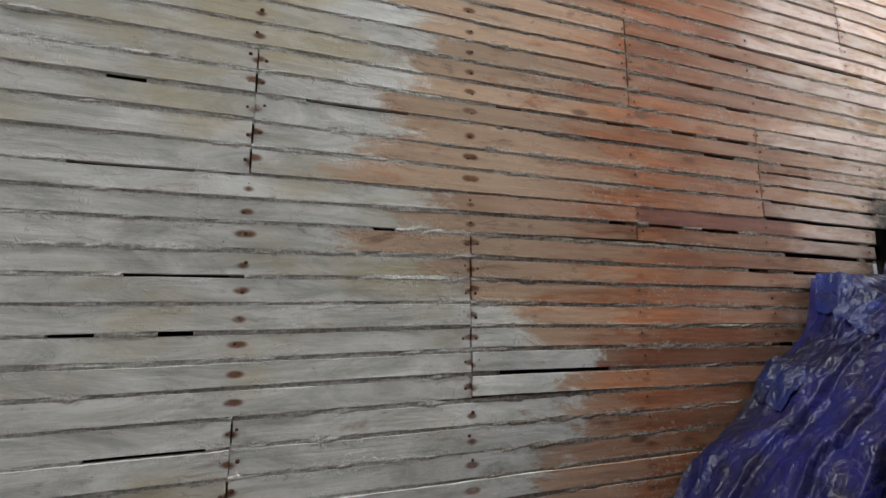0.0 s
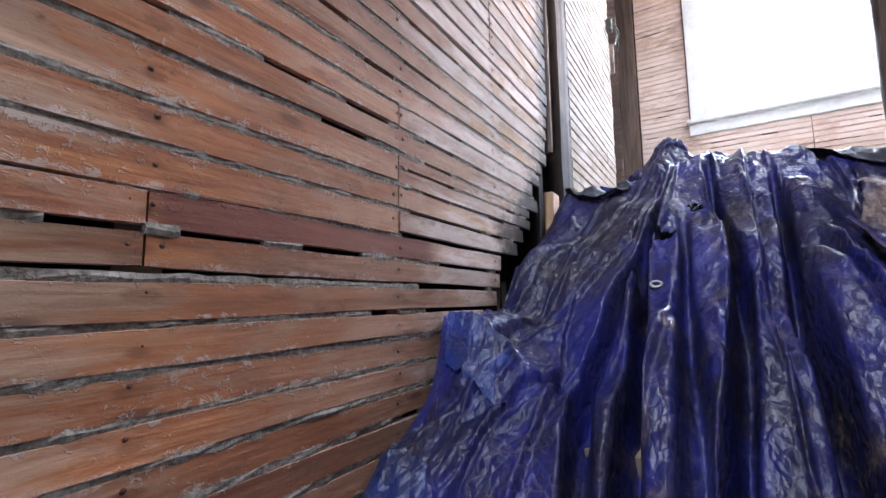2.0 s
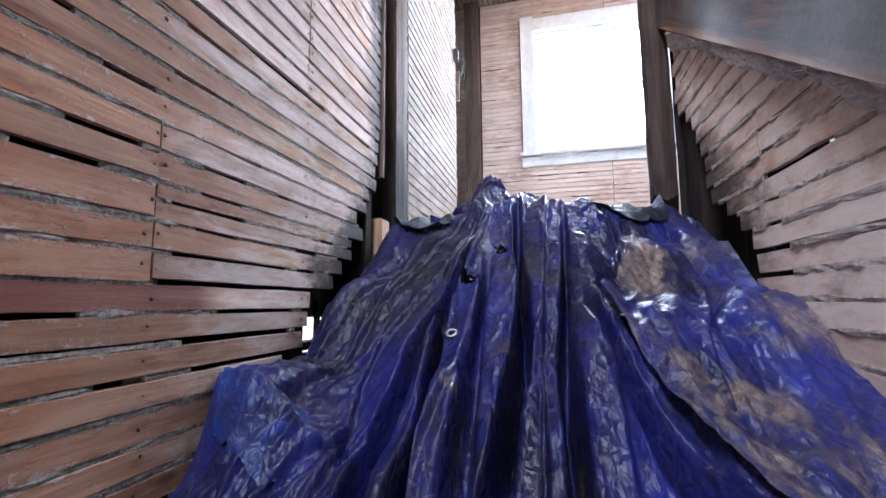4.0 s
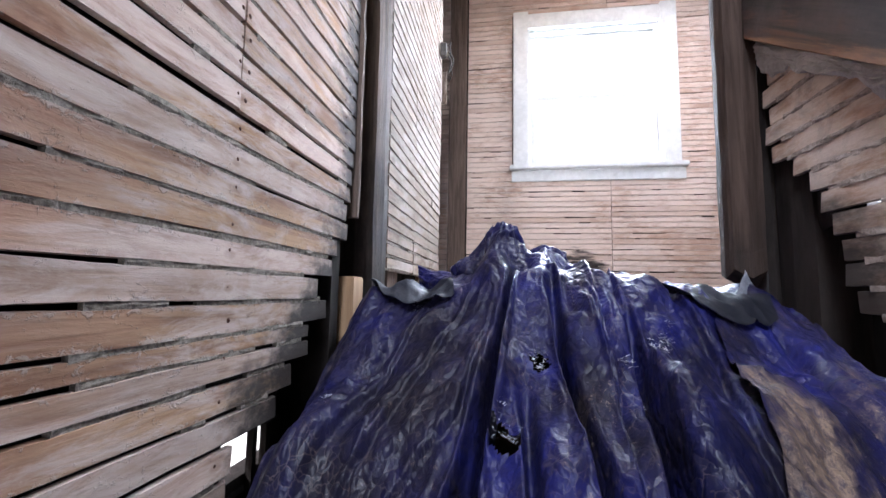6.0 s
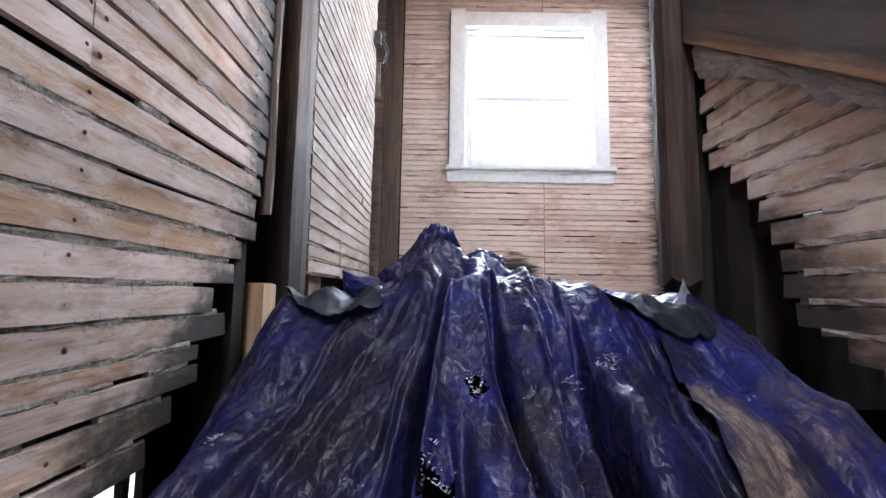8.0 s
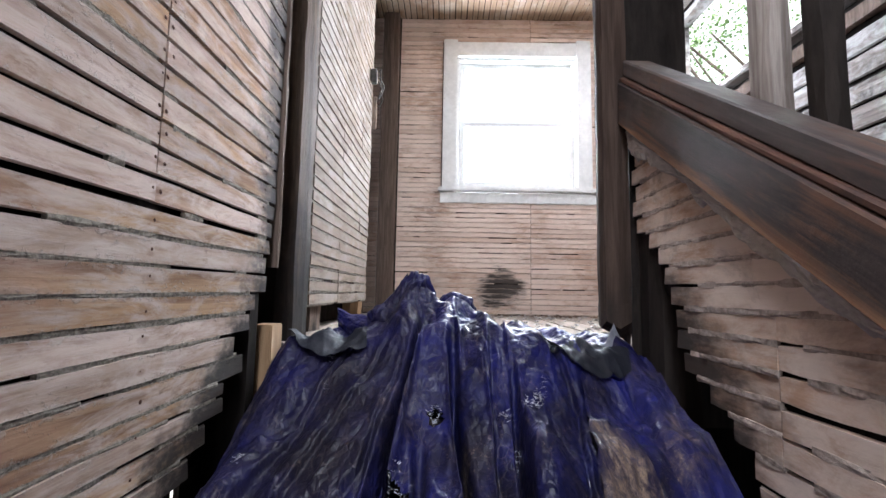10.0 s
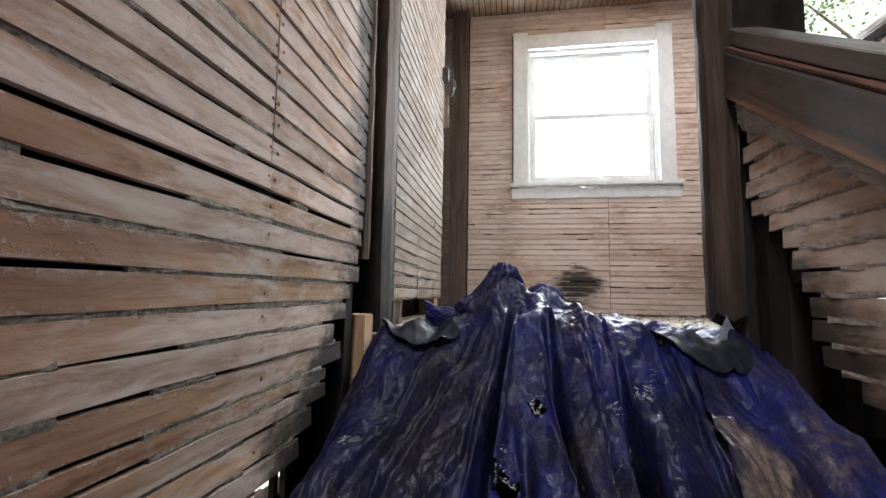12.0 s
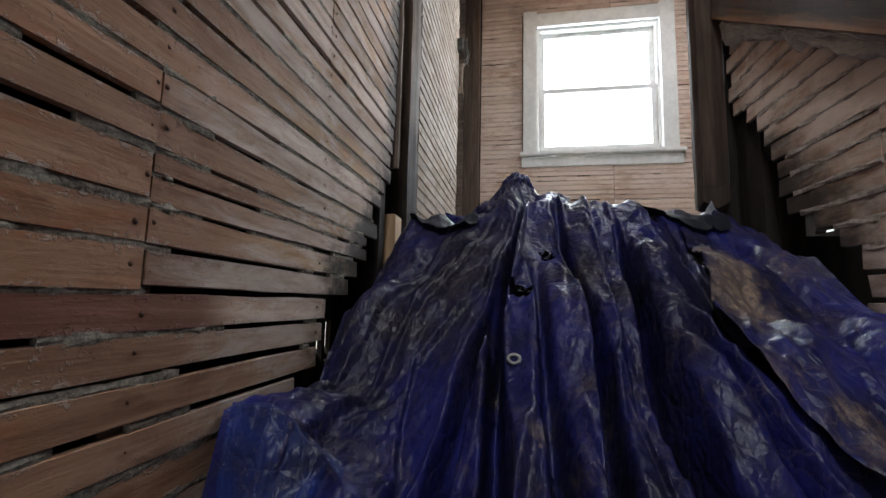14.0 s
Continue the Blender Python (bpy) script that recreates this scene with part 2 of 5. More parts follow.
def burnt_post(name, along, pale, dark, char_low, char_high):
    """Old timber, charred lower down, with bare weathered grain above."""
    m = Nodes(name, 0.82, 0, 0.15)
    wood, grain = wood_base(m, along, pale, dark)
    z = m.axes()[2]
    n = m.noise(m.place((14, 14, 5)), 1.0, 5.0, 0.7)
    f = m.band(m.math("ADD", z, m.math("MULTIPLY", m.math("SUBTRACT", n, 0.5), 1.2)), char_high, char_low)
    m.color(m.mix(f, wood, (0.022, 0.019, 0.018))).bump(m.math("ADD", grain, n), 0.7, 0.004)
    return m.mat


def tarp_material(name, blue_low, blue_high, dirt=0.0):
    """Woven plastic sheet: glossy, crumpled into facets, filmed and scratched with tan mud."""
    m = Nodes(name, 0.45, 0, 0.17)
    ax = m.axes()

    def facets(scale, seed):
        """Crumpled facets: distance to the folds between them, drawn out a little along the slope."""
        base = m.place((scale * 0.7, scale, scale * 0.7))
        wob = m.node("TexNoise")
        m.plug(wob.inputs["Vector"], base)
        wob.inputs["Scale"].default_value, wob.inputs["Detail"].default_value = 0.9, 3.0
        add = m.node("VectorMath")
        add.operation = "MULTIPLY_ADD"
        m.plug(add.inputs[0], wob.outputs["Color"])
        add.inputs[1].default_value = (1.1, 1.1, 1.1)
        m.plug(add.inputs[2], base)
        v = m.node("TexVoronoi")
        v.feature = "DISTANCE_TO_EDGE"
        v.inputs["Scale"].default_value = 1.0
        move = m.node("VectorMath")
        m.plug(move.inputs[0], add.outputs[0])
        move.inputs[1].default_value = (seed, seed * 1.7, seed * 0.6)
        m.plug(v.inputs["Vector"], move.outputs[0])
        return v.outputs["Distance"]

    big, mid, fine = facets(9.0, 1.3), facets(22.0, 4.1), facets(55.0, 7.7)
    tone = m.noise(m.place((5, 6, 5)), 1.0, 5.0, 0.65)
    col = m.mix(m.band(tone, 0.34, 0.66), blue_low, blue_high)
    mud_n = m.noise(m.place((7, 11, 7)), 1.0, 9.0, 0.76, 0.8)
    where = m.noise(m.place((2.1, 2.8, 2.1)), 1.0, 2.0, 0.5)
    gx, gy = gauss(m, ax[0], 1.55, 0.12), gauss(m, ax[1], 0.045, 0.05)
    smear = m.math("MULTIPLY", m.math("MULTIPLY", gx, gy), 0.14)
    low_dirt = m.band(ax[0], 1.6, 1.05, 0.0, 0.07)
    mud = m.math("ADD", m.math("ADD", m.math("MULTIPLY", mud_n, 0.62), m.math("MULTIPLY", where, 0.42)), m.math("ADD", m.math("ADD", smear, low_dirt), m.math("ADD", dirt, m.band(ax[1], 0.42, 0.56, 0.0, -0.075))))
    # dull dirt film, denser towards the landing; the left side's shade is coloured in too
    f_film_and_shade = m.band(m.math("ADD", mud, m.math("ADD", m.band(ax[0], 1.35, 1.80, 0.0, 0.08), m.band(ax[1], 0.40, 0.58, 0.0, 0.13))), 0.50, 0.70, 0.0, 0.66)
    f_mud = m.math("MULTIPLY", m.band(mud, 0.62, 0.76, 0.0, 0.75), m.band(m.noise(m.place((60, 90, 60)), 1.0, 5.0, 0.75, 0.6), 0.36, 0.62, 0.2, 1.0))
    col = m.mix(f_film_and_shade, col, (0.015, 0.0125, 0.0145))
    col = m.mix(f_mud, col, (0.27, 0.195, 0.135))
    # worn pale lines along the folds, and fine scratches
    wear_w = m.band(m.noise(m.place((8, 8, 8)), 1.0, 4.0, 0.7), 0.44, 0.64)
    wear = m.math("MAXIMUM", m.band(mid, 0.025, 0.004, 0.0, 0.14), m.band(fine, 0.04, 0.005, 0.0, 0.16))
    col = m.mix(m.math("MULTIPLY", wear, wear_w), col, (0.28, 0.22, 0.19))
    scuff = m.noise(m.place((110, 150, 110)), 1.0, 4.0, 0.75, 0.8)
    col = m.mix(m.math("MULTIPLY", m.band(scuff, 0.58, 0.70, 0.0, 0.5), m.band(mud_n, 0.44, 0.62, 0.08, 1.0)), col, (0.33, 0.25, 0.20))
    swell = m.noise(m.place((6, 9, 6)), 1.0, 3.0, 0.5, 0.4)
    h = m.math("ADD", m.math("ADD", m.math("MULTIPLY", big, 0.16), m.math("MULTIPLY", mid, 0.42)), m.math("ADD", m.math("MULTIPLY", fine, 0.34), m.math("MULTIPLY", swell, 0.25)))
    small = m.noise(m.place((1, 1, 1)), 75.0, 5.0, 0.7, 1.2)
    m.color(col)
    m.rough(m.math("ADD", m.band(f_mud, 0.0, 0.6, 0.36, 0.74), m.math("MULTIPLY", m.math("SUBTRACT", small, 0.5), 0.25)))
    m.bump(h, 1.0, 0.0105)
    return m.mat


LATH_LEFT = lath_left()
LATH_LANDING = lath_plain("lath_limewashed", 0, (0.25, 0.185, 0.135), (0.11, 0.072, 0.05), (0.31, 0.275, 0.24), washed=0.6)
LATH_BACK = lath_plain("lath_pinkish", 1, (0.58, 0.41, 0.31), (0.36, 0.23, 0.165), (0.74, 0.61, 0.53), soot=soot_back, washed=0.72)
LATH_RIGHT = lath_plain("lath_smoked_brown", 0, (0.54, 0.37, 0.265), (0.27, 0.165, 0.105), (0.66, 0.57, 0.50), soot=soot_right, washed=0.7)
LATH_CEIL = lath_plain("lath_ceiling", 0, (0.42, 0.29, 0.20), (0.27, 0.18, 0.11), (0.56, 0.49, 0.41), washed=0.5)
LATH_OUTER = lath_plain("boards_flaking_white", 0, (0.26, 0.22, 0.20), (0.09, 0.075, 0.065), (0.50, 0.50, 0.50), soot=soot_outer, washed=0.62)


def key_material():
    """Crumbly lime plaster in the joints, limewashed with the lath at the near end."""
    m = Nodes("plaster_keys", 0.98, 0, 0.08)
    x = m.axes()[0]
    n = m.noise(m.place((1, 1, 1)), 140.0, 6.0, 0.68, 0.3)
    grey = m.mix(m.band(n, 0.3, 0.7), (0.10, 0.086, 0.072), (0.28, 0.245, 0.205))
    washed = m.mix(m.band(n, 0.3, 0.7), (0.27, 0.265, 0.24), (0.52, 0.51, 0.48))
    edge = m.noise(m.place((6, 6, 22)), 1.0, 4.0, 0.7)
    f = m.band(m.math("ADD", x, m.math("MULTIPLY", m.math("SUBTRACT", edge, 0.5), 0.4)), 0.42, 0.18, 0.0, 0.9)
    m.color(m.mix(f, grey, washed)).bump(n, 0.9, 0.003)
    return m.mat


PLASTER_KEYS = key_material()
KEYS_BACK = plain("plaster_keys_warm", (0.42, 0.32, 0.26), (0.62, 0.53, 0.46), 120.0, 0.95, 0.8, spec=0.2)
KEYS_RIGHT = plain("plaster_keys_sooty", (0.16, 0.13, 0.11), (0.50, 0.43, 0.38), 70.0, 0.97, 0.9, spec=0.1)
RUST = plain("rusty_nail", (0.035, 0.015, 0.009), (0.10, 0.04, 0.02), 300.0, 0.7, 0.3, 0.5)
# near-black: charred timber, and cavity shade put into the colour behind the lath
CHAR_AND_SHADE = plain("char_and_shade_timber", (0.008, 0.007, 0.0065), (0.034, 0.028, 0.025), 25.0, 0.95, 0.6, spec=0.08, stretch=(1, 1, 0.2))
POST_LEFT = burnt_post("post_weathered", 2, (0.13, 0.088, 0.062), (0.035, 0.023, 0.016), 1.9, 2.6)
POST_DARK = burnt_post("post_dark_brown", 2, (0.16, 0.115, 0.09), (0.07, 0.048, 0.038), 1.6, 2.0)
POST_RIGHT = burnt_post("post_smoked", 2, (0.08, 0.055, 0.043), (0.032, 0.021, 0.016), 1.6, 2.2)
STUD_GREY = burnt_post("stud_grey", 2, (0.32, 0.29, 0.27), (0.13, 0.105, 0.09), 2.0, 2.2)
NEW_WOOD = plain("fresh_pine", (0.26, 0.155, 0.08), (0.48, 0.31, 0.175), 30.0, 0.75, 0.3, stretch=(1, 1, 0.12))


def skirt_material(name, low, high, red):
    """Old varnish gone dull: dark brown with red-brown wear drawn out along the slope."""
    m = Nodes(name, 0.55, 0, 0.3)
    ax = m.axes()
    along = m.math("ADD", m.math("MULTIPLY", ax[0], 0.81), m.math("MULTIPLY", ax[2], 0.58))
    up = m.math("SUBTRACT", m.math("MULTIPLY", ax[2], 0.81), m.math("MULTIPLY", ax[0], 0.58))
    c = m.node("CombineXYZ")
    m.plug(c.inputs[0], m.math("MULTIPLY", along, 3.0))
    m.plug(c.inputs[1], m.math("MULTIPLY", ax[1], 30.0))
    m.plug(c.inputs[2], m.math("MULTIPLY", up, 36.0))
    streak = m.noise(c.outputs[0], 1.0, 6.0, 0.7, 0.5)
    fine = m.noise(m.place((60, 60, 60)), 1.0, 5.0, 0.7)
    big = m.noise(m.place((4, 4, 4)), 1.0, 4.0, 0.65)
    col = m.mix(m.band(streak, 0.3, 0.7), low, high)
    worn = m.band(m.math("ADD", m.math("MULTIPLY", streak, 0.6), m.math("MULTIPLY", big, 0.5)), 0.56, 0.70, 0.0, 0.8)
    col = m.mix(worn, col, red)
    off = m.math("SUBTRACT", m.math("SUBTRACT", ax[2], m.math("MULTIPLY", ax[0], 0.733)), 1.066)
    chipped = m.band(m.math("ADD", off, m.math("MULTIPLY", m.math("SUBTRACT", streak, 0.5), 0.10)), 0.030, 0.006, 0.0, 0.9)
    col = m.mix(chipped, col, (0.24, 0.125, 0.065))
    col = m.mix(m.band(fine, 0.68, 0.76, 0.0, 0.35), col, (0.30, 0.27, 0.25))
    m.color(col)
    m.rough(m.band(big, 0.3, 0.7, 0.42, 0.75))
    m.bump(m.math("ADD", streak, m.math("MULTIPLY", fine, 0.5)), 0.5, 0.003)
    return m.mat


SKIRT = skirt_material("varnished_skirt", (0.022, 0.017, 0.016), (0.065, 0.046, 0.040), (0.13, 0.062, 0.036))
SKIRT_CAP = skirt_material("varnished_cap", (0.040, 0.033, 0.032), (0.10, 0.080, 0.074), (0.12, 0.065, 0.045))
SKIRT_BEAD = plain("worn_red_varnish", (0.020, 0.014, 0.013), (0.135, 0.060, 0.036), 14.0, 0.6, 0.9, stretch=(0.35, 1, 0.5))
WHITE = plain("old_white_paint", (0.62, 0.62, 0.60), (0.82, 0.82, 0.80), 20.0, 0.5, 0.3)
PLASTER = plain("rough_plaster", (0.34, 0.32, 0.30), (0.55, 0.53, 0.51), 30.0, 0.95, 0.9, spec=0.2)
FLOORING = plain("dusty_boards", (0.16, 0.125, 0.10), (0.36, 0.30, 0.25), 18.0, 0.9, 0.5, stretch=(0.2, 1, 1))
STEP = plain("old_step", (0.10, 0.07, 0.05), (0.20, 0.14, 0.10), 16.0, 0.8, 0.4, stretch=(1, 0.2, 1))
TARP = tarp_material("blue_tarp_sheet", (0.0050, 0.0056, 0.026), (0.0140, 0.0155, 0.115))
# muddy overlap layer; its brighter blue puts extra light into the colour
TARP_MUDDY_LIT = tarp_material("blue_tarp_muddy_lit", (0.0080, 0.0095, 0.052), (0.022, 0.026, 0.19), 0.07)
TARP_LIGHT = tarp_material("blue_tarp_faded", (0.006, 0.012, 0.058), (0.016, 0.032, 0.17))
TARP_UNDER = plain("tarp_silver_side", (0.008, 0.009, 0.014), (0.020, 0.021, 0.029), 30.0, 0.60, 0.6, spec=0.15)
TARP_PALE = plain("tarp_worn_pale", (0.10, 0.105, 0.13), (0.26, 0.265, 0.30), 40.0, 0.5, 0.6, spec=0.3)
FRAY = plain("frayed_weave", (0.30, 0.30, 0.36), (0.62, 0.62, 0.68), 60.0, 0.6, 0.2)
METAL = plain("dull_metal", (0.16, 0.155, 0.15), (0.36, 0.35, 0.34), 60.0, 0.55, 0.3, 0.6)
GALVANISED = plain("tarnished_steel", (0.05, 0.048, 0.045), (0.19, 0.18, 0.165), 60.0, 0.6, 0.3, 0.5)
# pale colour stands in for strong daylight on the ground behind the cracks
GROUND = plain("bright_pale_ground", (0.30, 0.29, 0.26), (0.50, 0.49, 0.45), 3.0, 0.95, 0.6)
LEAF = plain("leaf", (0.09, 0.17, 0.05), (0.16, 0.28, 0.09), 4.0, 0.6, 0.2)
BARK = plain("bark", (0.06, 0.05, 0.04), (0.14, 0.11, 0.09), 30.0, 0.9, 0.8)


def glass():
    m = Nodes("window_glass", 0.02, 0, 0.5)
    m.bsdf.inputs["Transmission Weight"].default_value = 1.0
    m.bsdf.inputs["IOR"].default_value = 1.05
    m.bsdf.inputs["Base Color"].default_value = (0.97, 0.99, 0.98, 1)
    return m.mat


GLASS = glass()

# ---- builders ----


def bm_box(bm, lo, hi, jitter=0.0, rng=None):
    vs = []
    for cx in (lo[0], hi[0]):
        for cy in (lo[1], hi[1]):
            for cz in (lo[2], hi[2]):
                j = [(rng.uniform(-jitter, jitter) if rng else 0.0) for _ in range(3)]
                vs.append(bm.verts.new((cx + j[0], cy + j[1], cz + j[2])))
    for f in ((0, 1, 3, 2), (4, 6, 7, 5), (0, 4, 5, 1), (2, 3, 7, 6), (0, 2, 6, 4), (1, 5, 7, 3)):
        bm.faces.new([vs[k] for k in f])
    return vs


def mesh_of(name, bm, material, smooth=False):
    bmesh.ops.recalc_face_normals(bm, faces=bm.faces)
    me = bpy.data.meshes.new(name)
    bm.to_mesh(me)
    bm.free()
    me.materials.append(material)
    if smooth:
        for p in me.polygons:
            p.use_smooth = True
    return me


def part(name, bm, material, parent, label="", smooth=False, kind=""):
    ob = new(name, mesh_of(name, bm, material, smooth))
    if parent is not None:
        ob.parent = parent
    return tagged(ob, label=label, kind=kind)


def thing(name, place=(0, 0, 0), label="", category="", group="", kind=""):
    ob = new(name)
    ob.location = place
    ob.empty_display_size = 0.05
    return tagged(ob, label, category, group, kind)


def boxes(*pairs):
    bm = bmesh.new()
    for lo, hi in pairs:
        bm_box(bm, lo, hi)
    return bm


def bevelled(lo, hi, width=0.004, segments=2):
    bm = boxes((lo, hi))
    bmesh.ops.bevel(bm, geom=bm.edges[:], offset=width, segments=segments, affect="EDGES")
    return bm


def rough_beam(lo, hi, seed, amp=0.004, step=0.05, axis=2, torn=0.0):
    """A timber with worn, uneven edges; torn: how far its low end is splintered."""
    rng = random.Random(seed)
    n = max(3, int((hi[axis] - lo[axis]) / step))
    others = [k for k in range(3) if k != axis]
    a, b = others
    ring = []
    for u, v in ((0, 0), (0.5, 0), (1, 0), (1, 0.5), (1, 1), (0.5, 1), (0, 1), (0, 0.5)):
        ring.append((u, v))
    bm = bmesh.new()
    rows = []
    for i in range(n + 1):
        row = []
        for u, v in ring:
            p = [0.0, 0.0, 0.0]
            corner = 0.12 if u in (0, 1) and v in (0, 1) else 0.0
            uu, vv = u + (0.5 - u) * corner, v + (0.5 - v) * corner
            p[axis] = lo[axis] + (hi[axis] - lo[axis]) * i / n
            if i == 0:
                p[axis] += torn * rng.random() ** 1.5
            elif torn and p[axis] < lo[axis] + torn:
                p[axis] = lo[axis] + torn
            p[a] = lo[a] + (hi[a] - lo[a]) * uu + rng.uniform(-amp, amp)
            p[b] = lo[b] + (hi[b] - lo[b]) * vv + rng.uniform(-amp, amp)
            row.append(bm.verts.new(p))
        rows.append(row)
    for r0, r1 in zip(rows, rows[1:]):
        for k in range(8):
            bm.faces.new((r0[k], r0[(k + 1) % 8], r1[(k + 1) % 8], r1[k]))
    bm.faces.new(rows[0][::-1])
    bm.faces.new(rows[-1])
    return bm


def lath_mesh(name, material, width, thick, seed, along, ragged=0.0):
    """A sawn strip one metre long with uneven edges; along: 0 for x, 1 for y. Its face looks to -y (or -x)."""
    rng = random.Random(seed)
    bm = bmesh.new()
    rows = []
    n = 7
    for i in range(n + 1):
        s = i / n
        up, dn = width / 2 + rng.uniform(-0.0016, 0.0016), -width / 2 + rng.uniform(-0.0016, 0.0016)
        face = rng.uniform(-0.0012, 0.0012)
        row = []
        for d, z in ((face, dn + 0.0012), (face, up - 0.0012), (thick, up), (thick, dn)):
            e = s + (rng.uniform(-ragged, ragged) if i == n else 0.0)
            p = (e, d, z) if along == 0 else (d, e, z)
            row.append(bm.verts.new(p))
        rows.append(row)
    for r0, r1 in zip(rows, rows[1:]):
        for k in range(4):
            bm.faces.new((r0[k], r0[(k + 1) % 4], r1[(k + 1) % 4], r1[k]))
    bm.faces.new(rows[0][::-1])
    bm.faces.new(rows[-1])
    return mesh_of(name, bm, material)


def lath_kit(material, width, along, seed, facing=1):
    """Alike strips, whole and with a splintered end. facing -1 turns the face to the other side."""
    kit = [lath_mesh("lath", material, width + (0.0, -0.002, 0.001, -0.001, 0.0015)[k % 5], 0.008 * facing, seed + k, along, 0.0 if k < 5 else 0.012) for k in range(9)]
    return kit


def put_lath(kit, parent, along, a, b, plane, za, zb, rng, broken=False, tall=1.0):
    ob = new("lath", kit[rng.randrange(5, 9) if broken else rng.randrange(5)])
    off = rng.uniform(-0.0012, 0.0012)
    tilt = math.atan2(zb - za, b - a)
    size = math.hypot(b - a, zb - za)
    if along == 0:
        ob.matrix_local = Matrix.LocRotScale((a, plane + off, za), Euler((0, -tilt, 0)), (size, 1, tall))
    else:
        ob.matrix_local = Matrix.LocRotScale((plane + off, a, za), Euler((tilt, 0, 0)), (1, size, 1))
    ob.parent = parent
    return ob


def key_strips(bm, along, plane, depth, runs, rng, height):
    """Lumpy plaster squeezed between two strips; runs of (a, b, za, zb)."""
    for a, b, za, zb in runs:
        n = max(1, int((b - a) / 0.022))
        prev = None
        for i in range(n + 1):
            s = a + (b - a) * i / n
            z = za + (zb - za) * i / n
            h = height * rng.uniform(0.75, 1.3) / 2
            f = plane + depth * rng.uniform(0.1, 1.0)
            k = plane + depth * 2.2
            pts = [(f, z - h), (f + depth * rng.uniform(-0.6, 0.2), z + rng.uniform(-0.3, 0.3) * h), (f, z + h), (k, z + h), (k, z - h)]
            row = [bm.verts.new((s, d, zz) if along == 0 else (d, s, zz)) for d, zz in pts]
            if prev:
                for q in range(5):
                    bm.faces.new((prev[q], prev[(q + 1) % 5], row[(q + 1) % 5], row[q]))
            else:
                bm.faces.new(row[::-1])
            prev = row
        bm.faces.new(prev)


def open_runs(a, b, gaps, rng, part_open, za, zb):
    """The stretches of a joint that are still filled."""
    cuts = list(gaps)
    s = a
    while s < b:
        s += rng.expovariate(1.0) * 0.55 + 0.05
        if rng.random() < part_open:
            w = rng.uniform(0.02, 0.22)
            cuts.append((s, s + w))
            s += w
    cuts = sorted(c for c in cuts if c[1] > a and c[0] < b)
    runs, at = [], a
    for c0, c1 in cuts:
        if c0 - at > 0.02:
            runs.append((at, c0))
        at = max(at, c1)
    if b - at > 0.02:
        runs.append((at, b))
    z = lambda s: za + (zb - za) * (s - a) / (b - a)
    return [(p, q, z(p), z(q)) for p, q in runs]


def nail_disc(bm, x, y, z, r, normal):
    """A small domed nail head."""
    n = Vector(normal)
    u = n.orthogonal().normalized()
    v = n.cross(u)
    c = Vector((x, y, z))
    top = bm.verts.new(c + n * r * 0.5)
    ring = [bm.verts.new(c + u * r * math.cos(k * math.pi / 3) + v * r * math.sin(k * math.pi / 3)) for k in range(6)]
    for k in range(6):
        bm.faces.new((top, ring[k], ring[(k + 1) % 6]))


def interp(value, xs, ys):
    return float(np.interp(value, xs, ys))


# ---- the shell ----
LOWER, LANDING, CEILING = 0.0, 1.908, 4.125
ground = part("ground", boxes(((-60, -60, -0.7), (60, 60, -0.6))), GROUND, None)
tagged(ground, "ground outside the house, coloured pale to look brightly lit", "ground", kind="structure")
floor = part("floor", boxes(((-3.45, -1.2, -0.12), (4.1, 1.02, 0.0))), FLOORING, None)
tagged(floor, "dusty bare floor at the stair foot", "floor", kind="structure")

# landing floor boards
landing = thing("floor_landing", (0, 0, 0), "dusty debris-strewn wooden floor of the landing", "floor", kind="structure")
rng = random.Random(5)
s = -1.06
while s < 0.93:
    w = min(rng.uniform(0.075, 0.09), 0.935 - s)
    part("plank", boxes(((2.12, s + 0.001, LANDING - 0.03), (3.938, s + w - 0.0015, LANDING + rng.uniform(-0.002, 0.0015)))), FLOORING, landing)
    s += w
part("joist", boxes(((2.06, -1.06, LANDING - 0.2), (2.115, 0.935, LANDING - 0.002))), CHAR_AND_SHADE, landing)


def slatted(y0, y1, x0, x1, z0, z1, cracks):
    """Horizontal boards that fill an opening but for the cracks between them."""
    bm = bmesh.new()
    at = z0
    for c, h in cracks:
        bm_box(bm, (x0, y0, at), (x1, y1, c - h / 2))
        at = c + h / 2
    bm_box(bm, (x0, y0, at), (x1, y1, z1))
    return bm


# outer sheathing on the left, cracked low down behind the broken lath
west = thing("wall_west", label="dark rough sheathing behind the lath with daylight cracks", category="wall", kind="structure")
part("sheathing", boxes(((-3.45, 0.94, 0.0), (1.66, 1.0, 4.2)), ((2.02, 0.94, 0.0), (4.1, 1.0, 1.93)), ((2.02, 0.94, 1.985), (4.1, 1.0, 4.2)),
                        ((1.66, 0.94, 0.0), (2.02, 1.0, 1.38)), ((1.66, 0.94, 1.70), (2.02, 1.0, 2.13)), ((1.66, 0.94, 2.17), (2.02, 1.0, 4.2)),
                        ((2.02, 0.94, 1.93), (2.36, 1.0, 1.985)), ((2.62, 0.94, 1.93), (4.1, 1.0, 1.985)), ((1.66, 0.94, 2.13), (1.97, 1.0, 2.17))), CHAR_AND_SHADE, west)
part("cracked_boards", slatted(0.94, 0.985, 1.66, 2.02, 1.38, 1.70, ((1.415, 0.012), (1.46, 0.014), (1.535, 0.013), (1.603, 0.078))), CHAR_AND_SHADE, west)
